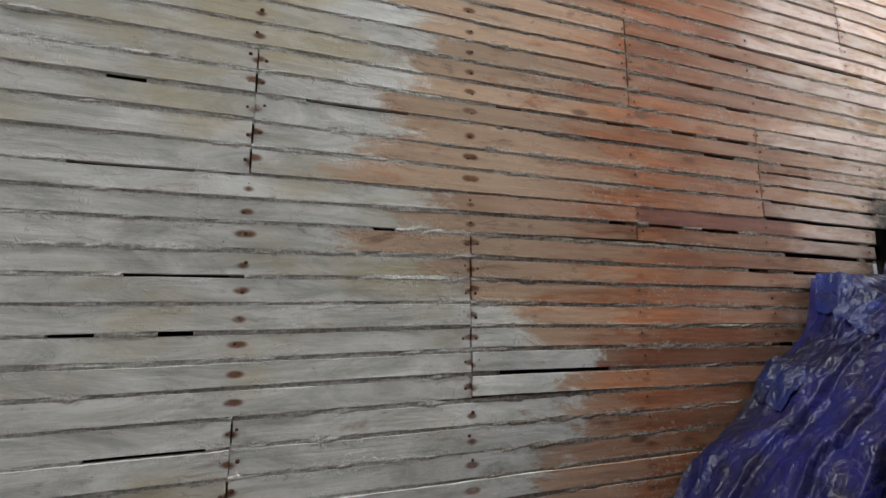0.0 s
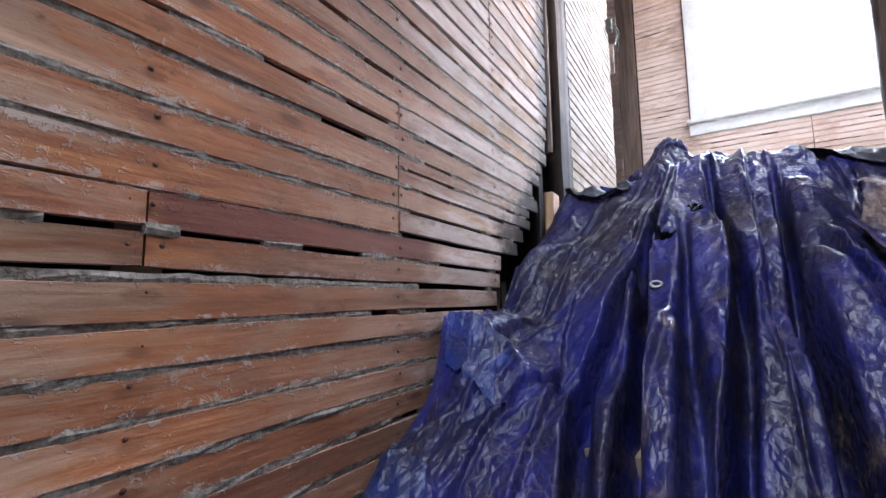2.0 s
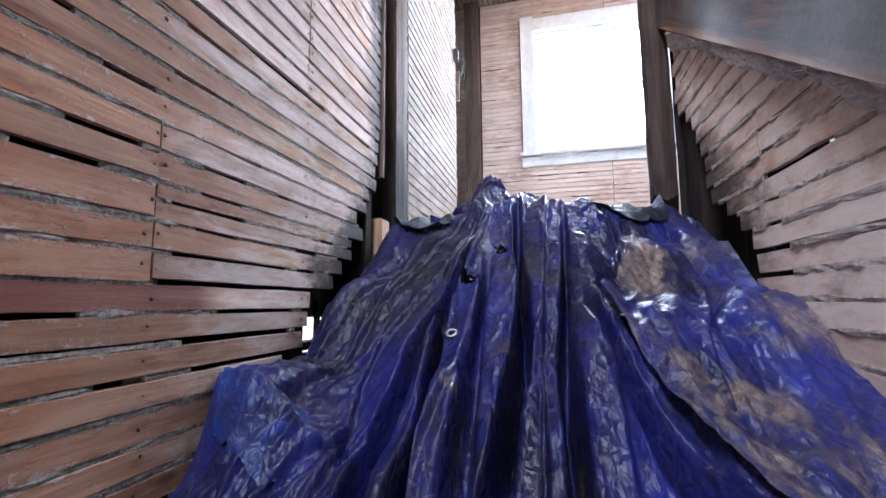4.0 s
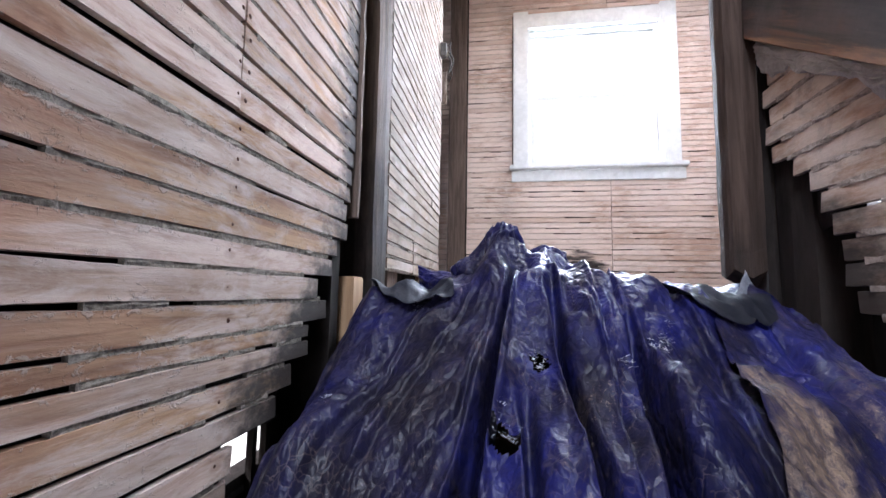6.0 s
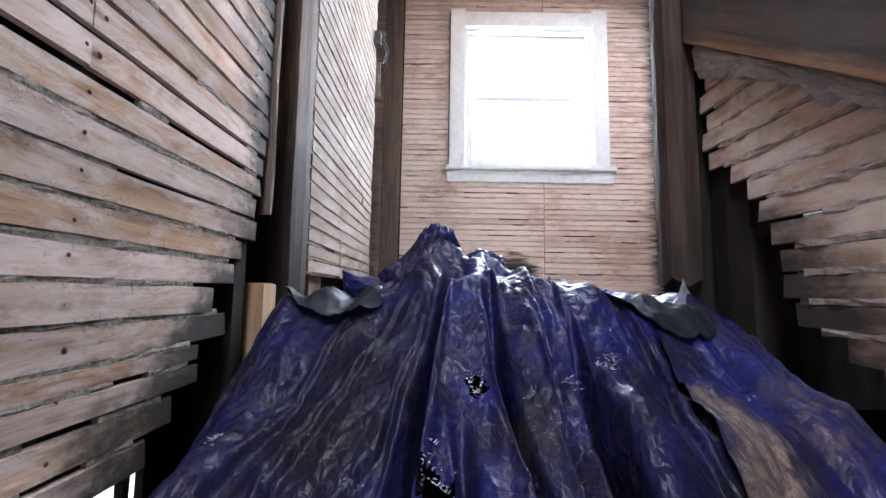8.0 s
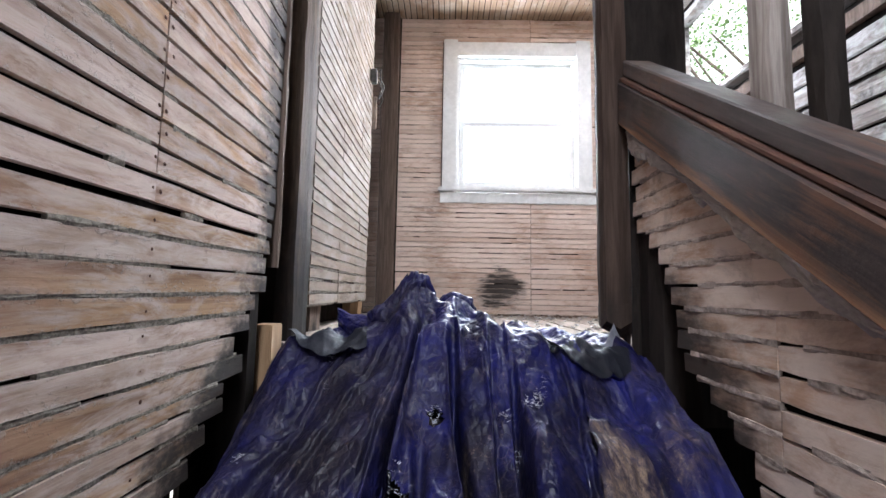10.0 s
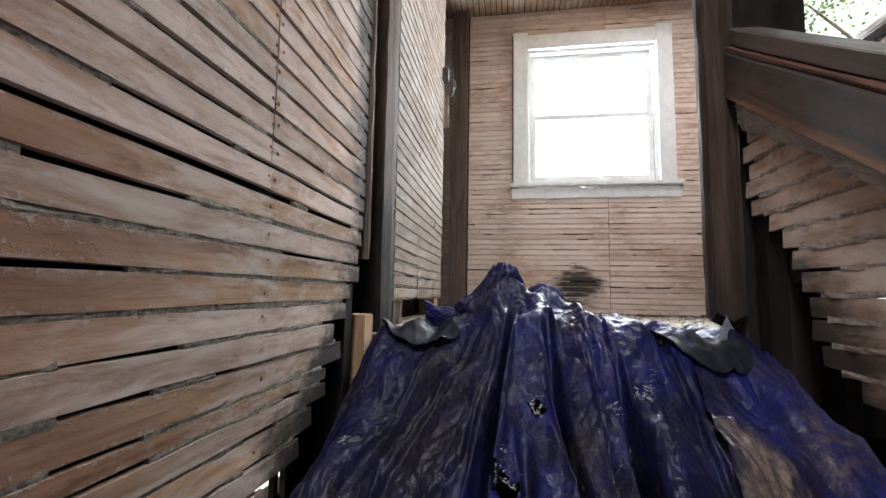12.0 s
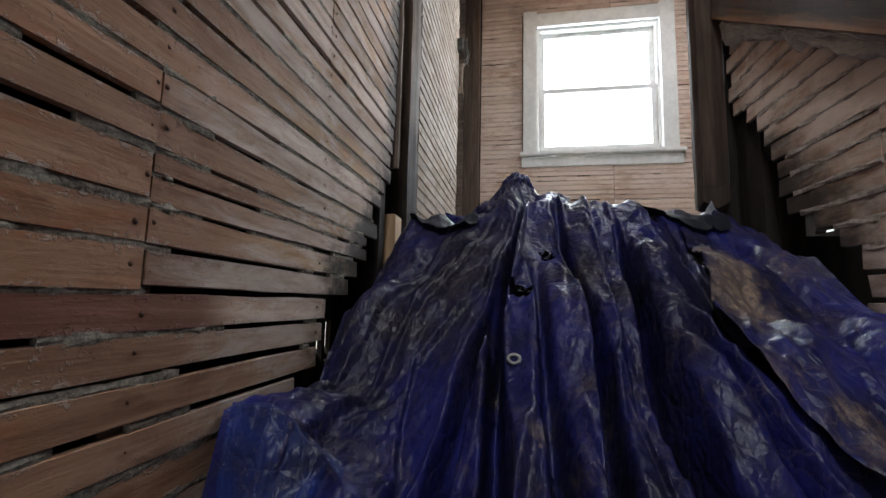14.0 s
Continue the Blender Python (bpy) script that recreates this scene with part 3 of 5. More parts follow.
part("cross_brace", boxes(((1.795, 0.925, 1.40), (1.81, 0.939, 1.69))), CHAR_AND_SHADE, west)
part("patch_board", boxes(((1.843, 0.925, 1.555), (2.02, 0.939, 1.648))), CHAR_AND_SHADE, west)

# studs in the left wall
left_wall = thing("wall_left", label="stair wall of old wooden lath with grey plaster keys", category="wall", kind="structure")
for n in range(-4, 6):
    x = -0.105 + 0.406 * n
    part("stud", boxes(((x - 0.022, 0.8195, 0.0), (x + 0.022, 0.938, CEILING))), CHAR_AND_SHADE if n > 3 else STEP, left_wall)

east = thing("wall_east", label="outer wall of flaking white boards over dark studs", category="wall", kind="structure")
EY = -1.075
part("boards", boxes(((-3.45, EY - 0.05, 0.0), (2.55, EY, 3.12)), ((3.20, EY - 0.05, 0.0), (4.1, EY, 3.12)),
                     ((2.55, EY - 0.05, 0.0), (3.20, EY, 1.86)), ((2.55, EY - 0.05, 2.32), (3.20, EY, 3.12)),
                     ((-3.45, EY - 0.05, 3.12), (2.05, EY, 4.2)), ((3.40, EY - 0.05, 3.12), (4.1, EY, 4.2)), ((2.05, EY - 0.05, 3.74), (3.40, EY, 4.2))), CHAR_AND_SHADE, east)
part("cracked_boards", slatted(EY - 0.045, EY, 2.55, 3.20, 1.86, 2.32, ((1.893, 0.014), (1.996, 0.016), (2.038, 0.010), (2.092, 0.020), (2.142, 0.012), (2.190, 0.018), (2.240, 0.014), (2.298, 0.010))), CHAR_AND_SHADE, east)

north = thing("wall_end", label="landing end wall of narrow pinkish lath around a window", category="wall", kind="structure")
part("sheathing", boxes(((3.955, -1.2, 0.0), (4.1, -0.66, 4.2)), ((3.955, 0.33, 0.0), (4.1, 1.02, 4.2)),
                        ((3.955, -0.66, 0.0), (4.1, 0.33, 2.78)), ((3.955, -0.66, 3.86), (4.1, 0.33, 4.2))), CHAR_AND_SHADE, north)

south = thing("wall_foot", label="plain plaster wall with the stair foot doorway", category="wall", kind="structure")
part("plaster", boxes(((-3.45, -1.2, 0.0), (-3.3, -0.36, 4.2)), ((-3.45, 0.60, 0.0), (-3.3, 1.02, 4.2)), ((-3.45, -0.36, 2.40), (-3.3, 0.60, 4.2)), ((-3.29, 0.812, 0.0), (-1.795, 0.93, 4.12))), PLASTER, south)

# ceiling of lath, in one mesh, with unseen holes added for the fill lamps
bm = bmesh.new()
rng = random.Random(17)
s = -1.07
while s < 0.935:
    w = rng.uniform(0.032, 0.037)
    z = CEILING + rng.uniform(0, 0.003)
    if -0.97 < s < -0.24:
        bm_box(bm, (-3.25, s, z), (2.3, s + w, CEILING + 0.012))
        bm_box(bm, (3.3, s, z), (3.94, s + w, CEILING + 0.012))
    elif 0.28 <= s < 0.76:
        bm_box(bm, (-3.25, s, z), (-0.86 + rng.uniform(-0.05, 0.05), s + w, CEILING + 0.012))
        bm_box(bm, (0.86 + rng.uniform(-0.05, 0.05), s, z), (3.94, s + w, CEILING + 0.012))
    else:
        bm_box(bm, (-3.25, s, z), (3.94, min(s + w, 0.938), CEILING + 0.012))
    s += w + rng.uniform(0.005, 0.009)
ceiling = part("ceiling", bm, LATH_CEIL, None)
tagged(ceiling, "stained wooden lath ceiling with unseen holes added for fill light", "ceiling", kind="structure")
part("ceiling_deck", boxes(((-3.45, -1.2, CEILING + 0.014), (-0.86, 1.02, CEILING + 0.08)), ((0.86, -1.2, CEILING + 0.014), (2.3, 1.02, CEILING + 0.08)), ((3.3, -1.2, CEILING + 0.014), (4.1, 1.02, CEILING + 0.08)), ((2.3, -1.2, CEILING + 0.014), (3.3, -0.97, CEILING + 0.08)), ((2.3, -0.2, CEILING + 0.014), (3.3, 1.02, CEILING + 0.08)),
                           ((-0.86, -1.2, CEILING + 0.014), (0.86, 0.27, CEILING + 0.08)), ((-0.86, 0.80, CEILING + 0.014), (0.86, 1.02, CEILING + 0.08))), CHAR_AND_SHADE, ceiling, kind="structure")

# ---- stairs under the tarp ----
SLOPE, FOOT = 0.754, 0.534
stairs = thing("staircase", label="worn wooden stairs hidden under the tarp", category="stairs", kind="structure")
RUN = 0.252
RISE = RUN * SLOPE
for n in range(11):
    z = LANDING - RISE * (n + 1)
    x = 2.06 - RUN * (n + 1)
    part("step", boxes(((x - 0.02, -0.13, z - 0.03), (x + RUN, 0.80, z)), ((x, -0.13, max(z - RISE, 0.0)), (x + 0.02, 0.80, z - 0.031))), STEP, stairs)

# ---- skirt and rail along the right of the stairs ----


def skirt_z(x):
    """Low edge of the sloping board."""
    return 2.532 - 0.733 * (2.0 - x)


def sloped(y0, y1, off0, off1, x0, x1, wobble=0.0, seed=0):
    """A board that follows the stair slope between two heights above the skirt's low edge."""
    rng = random.Random(seed)
    bm = bmesh.new()
    rows = []
    n = 26
    for i in range(n + 1):
        x = x0 + (x1 - x0) * i / n
        z = skirt_z(x)
        j = lambda: rng.uniform(-wobble, wobble)
        c = 0.004
        ring = [(y1, z + off0 + c + j()), (y1 - c, z + off0 + j()), (y0, z + off0 + j()), (y0, z + off1 + j()), (y1 - c, z + off1 + j()), (y1, z + off1 - c + j())]
        rows.append([bm.verts.new((x, yy, zz)) for yy, zz in ring])
    for r0, r1 in zip(rows, rows[1:]):
        for k in range(6):
            bm.faces.new((r0[k], r0[(k + 1) % 6], r1[(k + 1) % 6], r1[k]))
    bm.faces.new(rows[0][::-1])
    bm.faces.new(rows[-1])
    return bm


skirt = thing("stair_skirt", label="dark varnished sloping stair board with worn red edge", category="stair board", kind="structure")
part("skirt_board", sloped(-0.150, -0.118, 0.0, 0.122, -1.6, 1.985, 0.0012, 1), SKIRT, skirt)
part("bead", sloped(-0.150, -0.124, 0.1225, 0.138, -1.6, 1.985, 0.0032, 2), SKIRT_BEAD, skirt, "worn red-brown moulded edge")
part("cap_board", sloped(-0.205, -0.134, 0.1385, 0.185, -1.6, 1.985, 0.0012, 3), SKIRT_CAP, skirt)

# ---- posts ----
post_l = part("post", rough_beam((2.165, 0.805, 1.86), (2.325, 0.93, CEILING), 3, 0.0022, 0.09), POST_LEFT, None)
tagged(post_l, "weathered dark timber post charred at its base", "post", kind="structure")
post_e = part("post", rough_beam((3.86, 0.715, LANDING), (3.938, 0.84, CEILING), 4, 0.002, 0.12), POST_DARK, None)
tagged(post_e, "dark brown timber post beside the end wall", "post", kind="structure")
post_r = part("post", rough_beam((1.99, -0.150, 1.90), (2.06, -0.074, CEILING), 6, 0.0014, 0.07, 2, 0.13), POST_RIGHT, None)
tagged(post_r, "smoke-darkened post splintered at its foot", "post", kind="structure")
post_b = part("post", rough_beam((2.02, -0.30, 0.0), (2.12, -0.185, CEILING), 8, 0.004, 0.1), CHAR_AND_SHADE, None)
tagged(post_b, "charred black corner post behind the broken lath", "post", kind="structure")
for k, (x, w, mat) in enumerate(((1.585, 0.065, STUD_GREY), (1.475, 0.04, CHAR_AND_SHADE), (1.10, 0.06, STUD_GREY), (0.69, 0.05, CHAR_AND_SHADE), (0.28, 0.05, STUD_GREY))):
    z = skirt_z(x) + 0.14
    st = part("stud", rough_beam((x - w / 2, -0.245, z - 0.1), (x + w / 2, -0.208, CEILING), 20 + k, 0.0025, 0.08), mat, None)
    tagged(st, "rough bare wall stud standing behind the sloping rail", "stud", group="bare studs", kind="structure")

# charred studs behind the right wall
for k, x in enumerate((1.93, 1.50, 1.09, 0.69, 0.28, -0.13, -0.53, -0.94)):
    z = skirt_z(x)
    w = 0.064 if k == 0 else 0.022
    st = part("stud", rough_beam((x - w, -0.255, 0.0), (x + w, -0.16, z - 0.02), 40 + k, 0.0018, 0.16), CHAR_AND_SHADE, None)
    tagged(st, "charred stud inside the right-hand stair wall", "stud", group="charred studs", kind="structure")

# black boards added to block bright gaps beside the right post
bd = part("charred_board", rough_beam((1.775, -0.195, 2.03), (1.992, -0.172, 2.33), 57, 0.003, 0.05, 2, 0.12), CHAR_AND_SHADE, None)
fl = part("charred_board", rough_beam((1.996, -0.32, 1.55), (2.018, -0.152, CEILING), 58, 0.001, 0.05, 2, 0.1), CHAR_AND_SHADE, None)
tagged(fl, "added black board blocking a bright gap at the wall end", "board", kind="structure")
tagged(bd, "added black filler board with a ragged lower end", "board", kind="structure")

blk = part("timber_block", rough_beam((1.966, -0.256, 1.82), (1.994, -0.208, 2.035), 59, 0.002, 0.04, 2, 0.02), STEP, None)
tagged(blk, "short brown timber stub among the charred studs", "timber block", kind="structure")

# fresh timber blocks beside the left post
blk = part("timber_block", bevelled((1.985, 0.797, 1.72), (2.06, 0.853, 1.968), 0.003), NEW_WOOD, None)
tagged(blk, "pale new pine block nailed beside the post", "timber block", kind="structure")
blk = part("timber_block", bevelled((1.99, 0.855, 1.45), (2.05, 0.912, 1.857), 0.003), NEW_WOOD, None)
tagged(blk, "pale new pine stud behind the broken lath", "timber block", kind="structure")
strip = part("edge_strip", rough_beam((2.005, 0.800, 2.12), (2.022, 0.83, CEILING), 9, 0.002), POST_DARK, None)
tagged(strip, "thin brown wooden strip ending the lath", "trim", kind="structure")
blk = part("timber_block", rough_beam((2.44, 0.84, LANDING), (2.60, 0.93, 2.02), 11, 0.003, 0.03), POST_DARK, None)
tagged(blk, "short dark timber block under the lath wall", "timber block", kind="structure")
blk = part("timber_block", rough_beam((3.28, 0.83, LANDING), (3.40, 0.93, 2.02), 12, 0.003, 0.03), NEW_WOOD, None)
tagged(blk, "short pale timber block under the lath wall", "timber block", kind="structure")

# ---- windows ----


def sash_window(name, label):
    """Double-hung window in the landing's end wall."""
    w = thing(name, (0, 0, 0), label, "window", kind="structure")
    y0, y1, zs, zt = -0.707, 0.388, 2.822, 3.935
    c = 0.105
    xf, xb = 3.915, 3.954
    part("casing", bevelled((xf, y1 - c, zs), (xb, y1, zt + 0.018), 0.004), WHITE, w)
    part("casing", bevelled((xf, y0, zs), (xb, y0 + c, zt + 0.018), 0.004), WHITE, w)
    part("casing", bevelled((xf + 0.004, y0 + c, zt - 0.11), (xb, y1 - c, zt), 0.004), WHITE, w)
    part("window_sill", bevelled((3.897, y0 - 0.04, zs - 0.032), (xb, y1 + 0.025, zs), 0.006), WHITE, w)
    part("apron", rough_beam((3.925, y0 - 0.025, zs - 0.115), (xb, y1 + 0.01, zs - 0.034), 31, 0.003, 0.03, 1), WHITE, w)
    yi0, yi1, zi = y0 + c, y1 - c, zt - 0.11
    for a, b in ((yi0, yi0 + 0.02), (yi1 - 0.02, yi1)):
        part("jamb", boxes(((3.956, a, zs), (4.10, b, zi))), WHITE, w)
    part("jamb", boxes(((3.956, yi0 + 0.021, zi - 0.02), (4.10, yi1 - 0.021, zi))), WHITE, w)
    part("jamb", boxes(((3.956, yi0 + 0.021, zs), (4.10, yi1 - 0.021, zs + 0.018))), WHITE, w)
    mid = 3.315
    for nm, x, lo, hi in (("sash", 3.985, zs + 0.019, mid + 0.018), ("sash", 4.022, mid - 0.018, zi - 0.021)):
        sash = thing("sash")
        sash.parent = w
        a, b, r = yi0 + 0.022, yi1 - 0.022, 0.036
        bm = boxes(((x - 0.016, a, lo), (x + 0.016, a + r, hi)), ((x - 0.016, b - r, lo), (x + 0.016, b, hi)),
                   ((x - 0.016, a + r, lo), (x + 0.016, b - r, lo + r)), ((x - 0.016, a + r, hi - r), (x + 0.016, b - r, hi)))
        part("sash_frame", bm, WHITE, sash)
        pane = part("pane", boxes(((x - 0.002, a + r, lo + r), (x + 0.002, b - r, hi - r))), GLASS, sash)
        pane.visible_shadow = False
    return w


sash_window("window_1", "white painted sash window with blown-out daylight")

side = thing("window_2", (0, 0, 0), "bare side window opening with white frame and foliage outside", "window", kind="structure")
for lo, hi in (((3.36, EY - 0.05, 3.12), (3.40, EY + 0.03, 3.74)), ((2.05, EY - 0.05, 3.12), (2.09, EY + 0.03, 3.74)), ((2.09, EY - 0.05, 3.70), (3.36, EY + 0.03, 3.74))):
    part("window_frame", bevelled(lo, hi, 0.004), LATH_OUTER, side)
part("window_sill", bevelled((2.09, EY - 0.05, 3.10), (3.36, EY + 0.06, 3.135), 0.006), LATH_OUTER, side)
pane = part("pane", boxes(((2.09, EY - 0.035, 3.136), (3.36, EY - 0.031, 3.70))), GLASS, side)
pane.visible_shadow = False
rail = part("wall_rail", rough_beam((1.2, EY + 0.001, 3.0), (3.5, EY + 0.04, 3.06), 51, 0.004, 0.05, 0), POST_DARK, None)
tagged(rail, "brown timber rail under the side window", "rail", kind="structure")
for k, x in enumerate((3.62, 1.95, 1.56, 1.15, 0.75)):
    st = part("stud", rough_beam((x - 0.03, EY + 0.001, 0.0), (x + 0.03, EY + 0.085, CEILING), 60 + k, 0.005), CHAR_AND_SHADE if k % 2 else STUD_GREY, None)
    tagged(st, "bare timber stud of the outer wall", "stud", group="outer wall studs", kind="structure")
hd = part("header", rough_beam((2.0, EY + 0.031, 3.75), (3.6, EY + 0.09, 3.85), 70, 0.004, 0.05, 0), STUD_GREY, None)
tagged(hd, "weathered timber header over the side window", "header", kind="structure")

# flaking white boards left on the outer wall below the side window
rng = random.Random(88)
for k in range(9):
    z = 2.20 + 0.088 * k
    for a, b in ((0.79, 1.12), (1.19, 1.52), (1.59, 1.91), (1.99, 3.57)):
        if rng.random() < 0.14 and a < 1.9:
            continue
        e = rng.uniform(-0.02, 0.02)
        part("board", rough_beam((a, EY + 0.002, z), (b + e - 0.02, EY + 0.018, z + rng.uniform(0.072, 0.083)), 200 + k, 0.0018, 0.09, 0), LATH_OUTER, east)

# ---- the blue tarp ----


def smooth(a, b, v):
    t = np.clip((v - a) / (b - a), 0, 1)
    return t * t * (3 - 2 * t)


def noise_grid(px, py, pz=0.0):
    flat = np.array([noise.noise((a, b, pz)) for a, b in zip(px.ravel(), py.ravel())])
    return flat.reshape(px.shape)


FOLDS = []


def fold(xs, ys, depth, width, skew=0.0):
    """A crease down the slope: where it runs, how deep, how wide; skew puts a raised lip beside it."""
    FOLDS.append((xs, ys, depth, width, skew))


# long pleats that fan out from the gathered top
fold((0.4, 1.07, 1.305, 1.53, 1.64, 1.78, 1.98), (0.46, 0.445, 0.452, 0.462, 0.450, 0.432, 0.395), 0.095, 0.023, -0.6)
fold((0.6, 1.07, 1.185, 1.324, 1.50), (0.43, 0.425, 0.415, 0.397, 0.40), 0.03, 0.012, 0.7)
fold((0.4, 1.10, 1.20, 1.445, 1.565, 1.75, 1.90), (0.36, 0.344, 0.323, 0.300, 0.304, 0.326, 0.33), 0.085, 0.020, 0.7)
fold((0.4, 1.10, 1.24, 1.41, 1.60, 1.80), (0.215, 0.213, 0.212, 0.220, 0.203, 0.195), 0.075, 0.018, -0.7)
fold((0.4, 1.06, 1.28, 1.50, 1.70), (0.49, 0.504, 0.546, 0.50, 0.45), 0.050, 0.022, 0.8)
fold((1.0, 1.30, 1.395, 1.54, 1.69, 1.80), (0.25, 0.255, 0.262, 0.255, 0.25, 0.26), 0.035, 0.013, 0.5)
fold((1.1, 1.30, 1.55, 1.75, 1.95), (0.05, 0.07, 0.11, 0.07, 0.09), 0.042, 0.018, -0.7)
fold((0.9, 1.31, 1.41, 1.67, 1.9), (0.03, 0.016, -0.017, -0.089, -0.11), 0.026, 0.012, 0.8)
fold((0.4, 1.0, 1.23, 1.38, 1.64, 1.9), (0.72, 0.68, 0.635, 0.52, 0.41, 0.39), 0.028, 0.016, 0.9)
fold((0.6, 1.15, 1.35, 1.52, 1.65, 1.9), (0.60, 0.585, 0.60, 0.615, 0.50, 0.44), 0.034, 0.017, 0.7)
fold((1.1, 1.35, 1.55, 1.75, 1.95), (0.70, 0.70, 0.66, 0.57, 0.48), 0.030, 0.016, 0.8)
fold((1.3, 1.5, 1.7, 1.85, 2.05), (0.76, 0.73, 0.68, 0.62, 0.52), 0.026, 0.015, 0.7)
fold((0.4, 0.9, 1.2, 1.4, 1.5, 1.68), (0.39, 0.385, 0.376, 0.381, 0.383, 0.384), 0.046, 0.013, 0.6)
fold((0.85, 1.0, 1.08, 1.175, 1.26, 1.32, 1.42), (-0.03, 0.01, 0.045, 0.085, 0.125, 0.15, 0.175), 0.046, 0.012, -0.3)
fold((0.4, 0.9, 1.2, 1.45), (0.26, 0.262, 0.268, 0.262), 0.018, 0.010, -0.6)
fold((0.4, 0.9, 1.2, 1.5), (0.12, 0.14, 0.15, 0.155), 0.022, 0.012, 0.6)
fold((1.6, 1.75, 1.95, 2.1), (0.255, 0.25, 0.24, 0.25), 0.034, 0.014, 0.8)
fold((1.7, 1.85, 2.0, 2.12), (0.20, 0.205, 0.195, 0.19), 0.026, 0.012, -0.7)
fold((1.8, 1.95, 2.1), (0.30, 0.315, 0.32), 0.034, 0.014, 0.7)
fold((1.75, 1.9, 2.05, 2.15), (0.11, 0.10, 0.11, 0.10), 0.026, 0.013, 0.8)
fold((1.8, 1.95, 2.1), (0.02, 0.03, 0.03), 0.018, 0.012, 0.8)
fold((1.55, 1.7, 1.85, 2.0), (-0.06, -0.055, -0.05, -0.05), 0.020, 0.014, 0.8)


HUMPS = ((1.41, 0.165, 0.16, 0.036, 0.075), (1.62, 0.17, 0.10, 0.03, 0.035), (1.74, 0.36, 0.09, 0.05, -0.065), (1.44, 0.428, 0.09, 0.04, -0.060),
         (1.28, 0.60, 0.20, 0.07, -0.045), (1.905, 0.54, 0.06, 0.04, -0.045), (1.90, 0.16, 0.06, 0.04, 0.04))


def tarp_height(X, Y, pleats=True):
    line = FOOT + SLOPE * X
    right = np.interp(X, (0.4, 1.04, 1.27, 1.38, 1.57, 1.77, 2.1), (0.08, 0.085, 0.075, 0.055, 0.0, -0.045, -0.03))
    body = line + right * smooth(0.24, -0.06, Y) + 0.03 * np.exp(-(((X - 1.42) / 0.25) ** 2) - ((Y - 0.08) / 0.10) ** 2)
    left = np.interp(X, (0.4, 0.84, 1.05, 1.14, 1.20, 1.25, 1.33, 1.45, 1.60, 1.77, 1.985, 2.2), (0.0, -0.01, 0.0, -0.02, 0.02, 0.085, 0.0, -0.075, -0.055, -0.10, -0.13, -0.13))
    body = body + left * smooth(0.50, 0.77, Y)
    body = body + 0.02 * np.exp(-(((X - 1.3) / 0.2) ** 2) - ((Y - 0.36) / 0.08) ** 2)
    # hollows and humps of the sheet: centre, reach and height
    for cx, cy, rx, ry, up in HUMPS:
        body = body + up * np.exp(-(((X - cx) / rx) ** 2) - ((Y - cy) / ry) ** 2)
    # big sagging pockets between the treads
    body = body + 0.016 * np.sin((X * 0.97 + Y * 0.35) * 2 * np.pi / 0.252) * smooth(2.0, 1.6, X)
    crest = np.interp(Y, (-0.16, -0.12, 0.03, 0.19, 0.26, 0.33, 0.50, 0.56, 0.66, 0.74, 0.80),
                      (1.90, 1.935, 1.94, 1.97, 1.99, 1.985, 1.965, 1.94, 1.93, 1.905, 1.87))
    crest = crest - np.clip(X - 2.20, 0, 1) * 0.22 + 0.012 * np.sin(Y * 60) * smooth(2.3, 2.1, X)
    k = 0.035
    h = np.clip(0.5 + 0.5 * (crest - body) / k, 0, 1)
    z = crest * (1 - h) + body * h - k * h * (1 - h)
    # the knotted bunch at the top and the wing beside it
    z = z + 0.125 * np.exp(-(np.abs((X - 2.11) / 0.075) ** 2.6) - np.abs((Y - 0.425) / 0.052) ** 2.6)
    z = z + 0.062 * np.exp(-(np.abs((X - 2.12) / 0.06) ** 2.4) - np.abs((Y - 0.305) / 0.045) ** 2.4)
    z = z + 0.045 * np.exp(-(((X - 2.0) / 0.10) ** 2) - ((Y - 0.50 + (2.1 - X) * 0.35) / 0.045) ** 2)
    z = z + 0.055 * np.exp(-(((X - 1.95) / 0.07) ** 2) - ((Y - 0.74) / 0.05) ** 2) + 0.035 * np.exp(-(((X - 2.04) / 0.06) ** 2) - ((Y - 0.37) / 0.07) ** 2)
    fade = smooth(2.2, 2.02, X)
    for xs, ys, depth, width, skew in FOLDS if pleats else ():
        d = Y - np.interp(X, xs, ys)
        on = smooth(xs[0] - 0.02, xs[0] + 0.12, X) * smooth(xs[-1] + 0.05, xs[-1] - 0.12, X)
        wid = width * (1.15 - 0.35 * smooth(1.2, 2.0, X)) * (1 + (0.35 if depth > 0.045 else 0.0) * smooth(1.5, 1.05, X))
        on = on * (1 + (0.3 if depth > 0.045 else 0.2) * smooth(1.75, 1.25, X))
        u = d * (1 if skew >= 0 else -1) / wid
        if depth > 0.045:
            # a deep narrow slot beside a flat panel with a sharp raised edge
            slot = np.exp(-np.abs(d / (0.62 * wid)) ** 4)
            edge_up = np.where(u > 0, np.clip(u / 0.9, 0, 1) * np.exp(-np.clip(u - 0.9, 0, 9) / 2.4), -0.7 * np.exp(-np.abs(u) / 2.6))
            z = z + on * fade * (edge_up * (0.010 + 0.10 * depth) - depth * 1.5 * slot)
        else:
            # one layer lapping over the next
            step = np.where(d * (1 if skew >= 0 else -1) > 0, np.exp(-np.clip(u, 0, 99) / 3.4), -np.exp(-np.abs(u) / 1.7)) * np.minimum(np.abs(d) / 0.003, 1)
            z = z + on * fade * depth * 0.36 * step
    # left of the middle pleat the sheet lies lower
    main = FOLDS[0]
    drop = Y - np.interp(X, main[0], main[1])
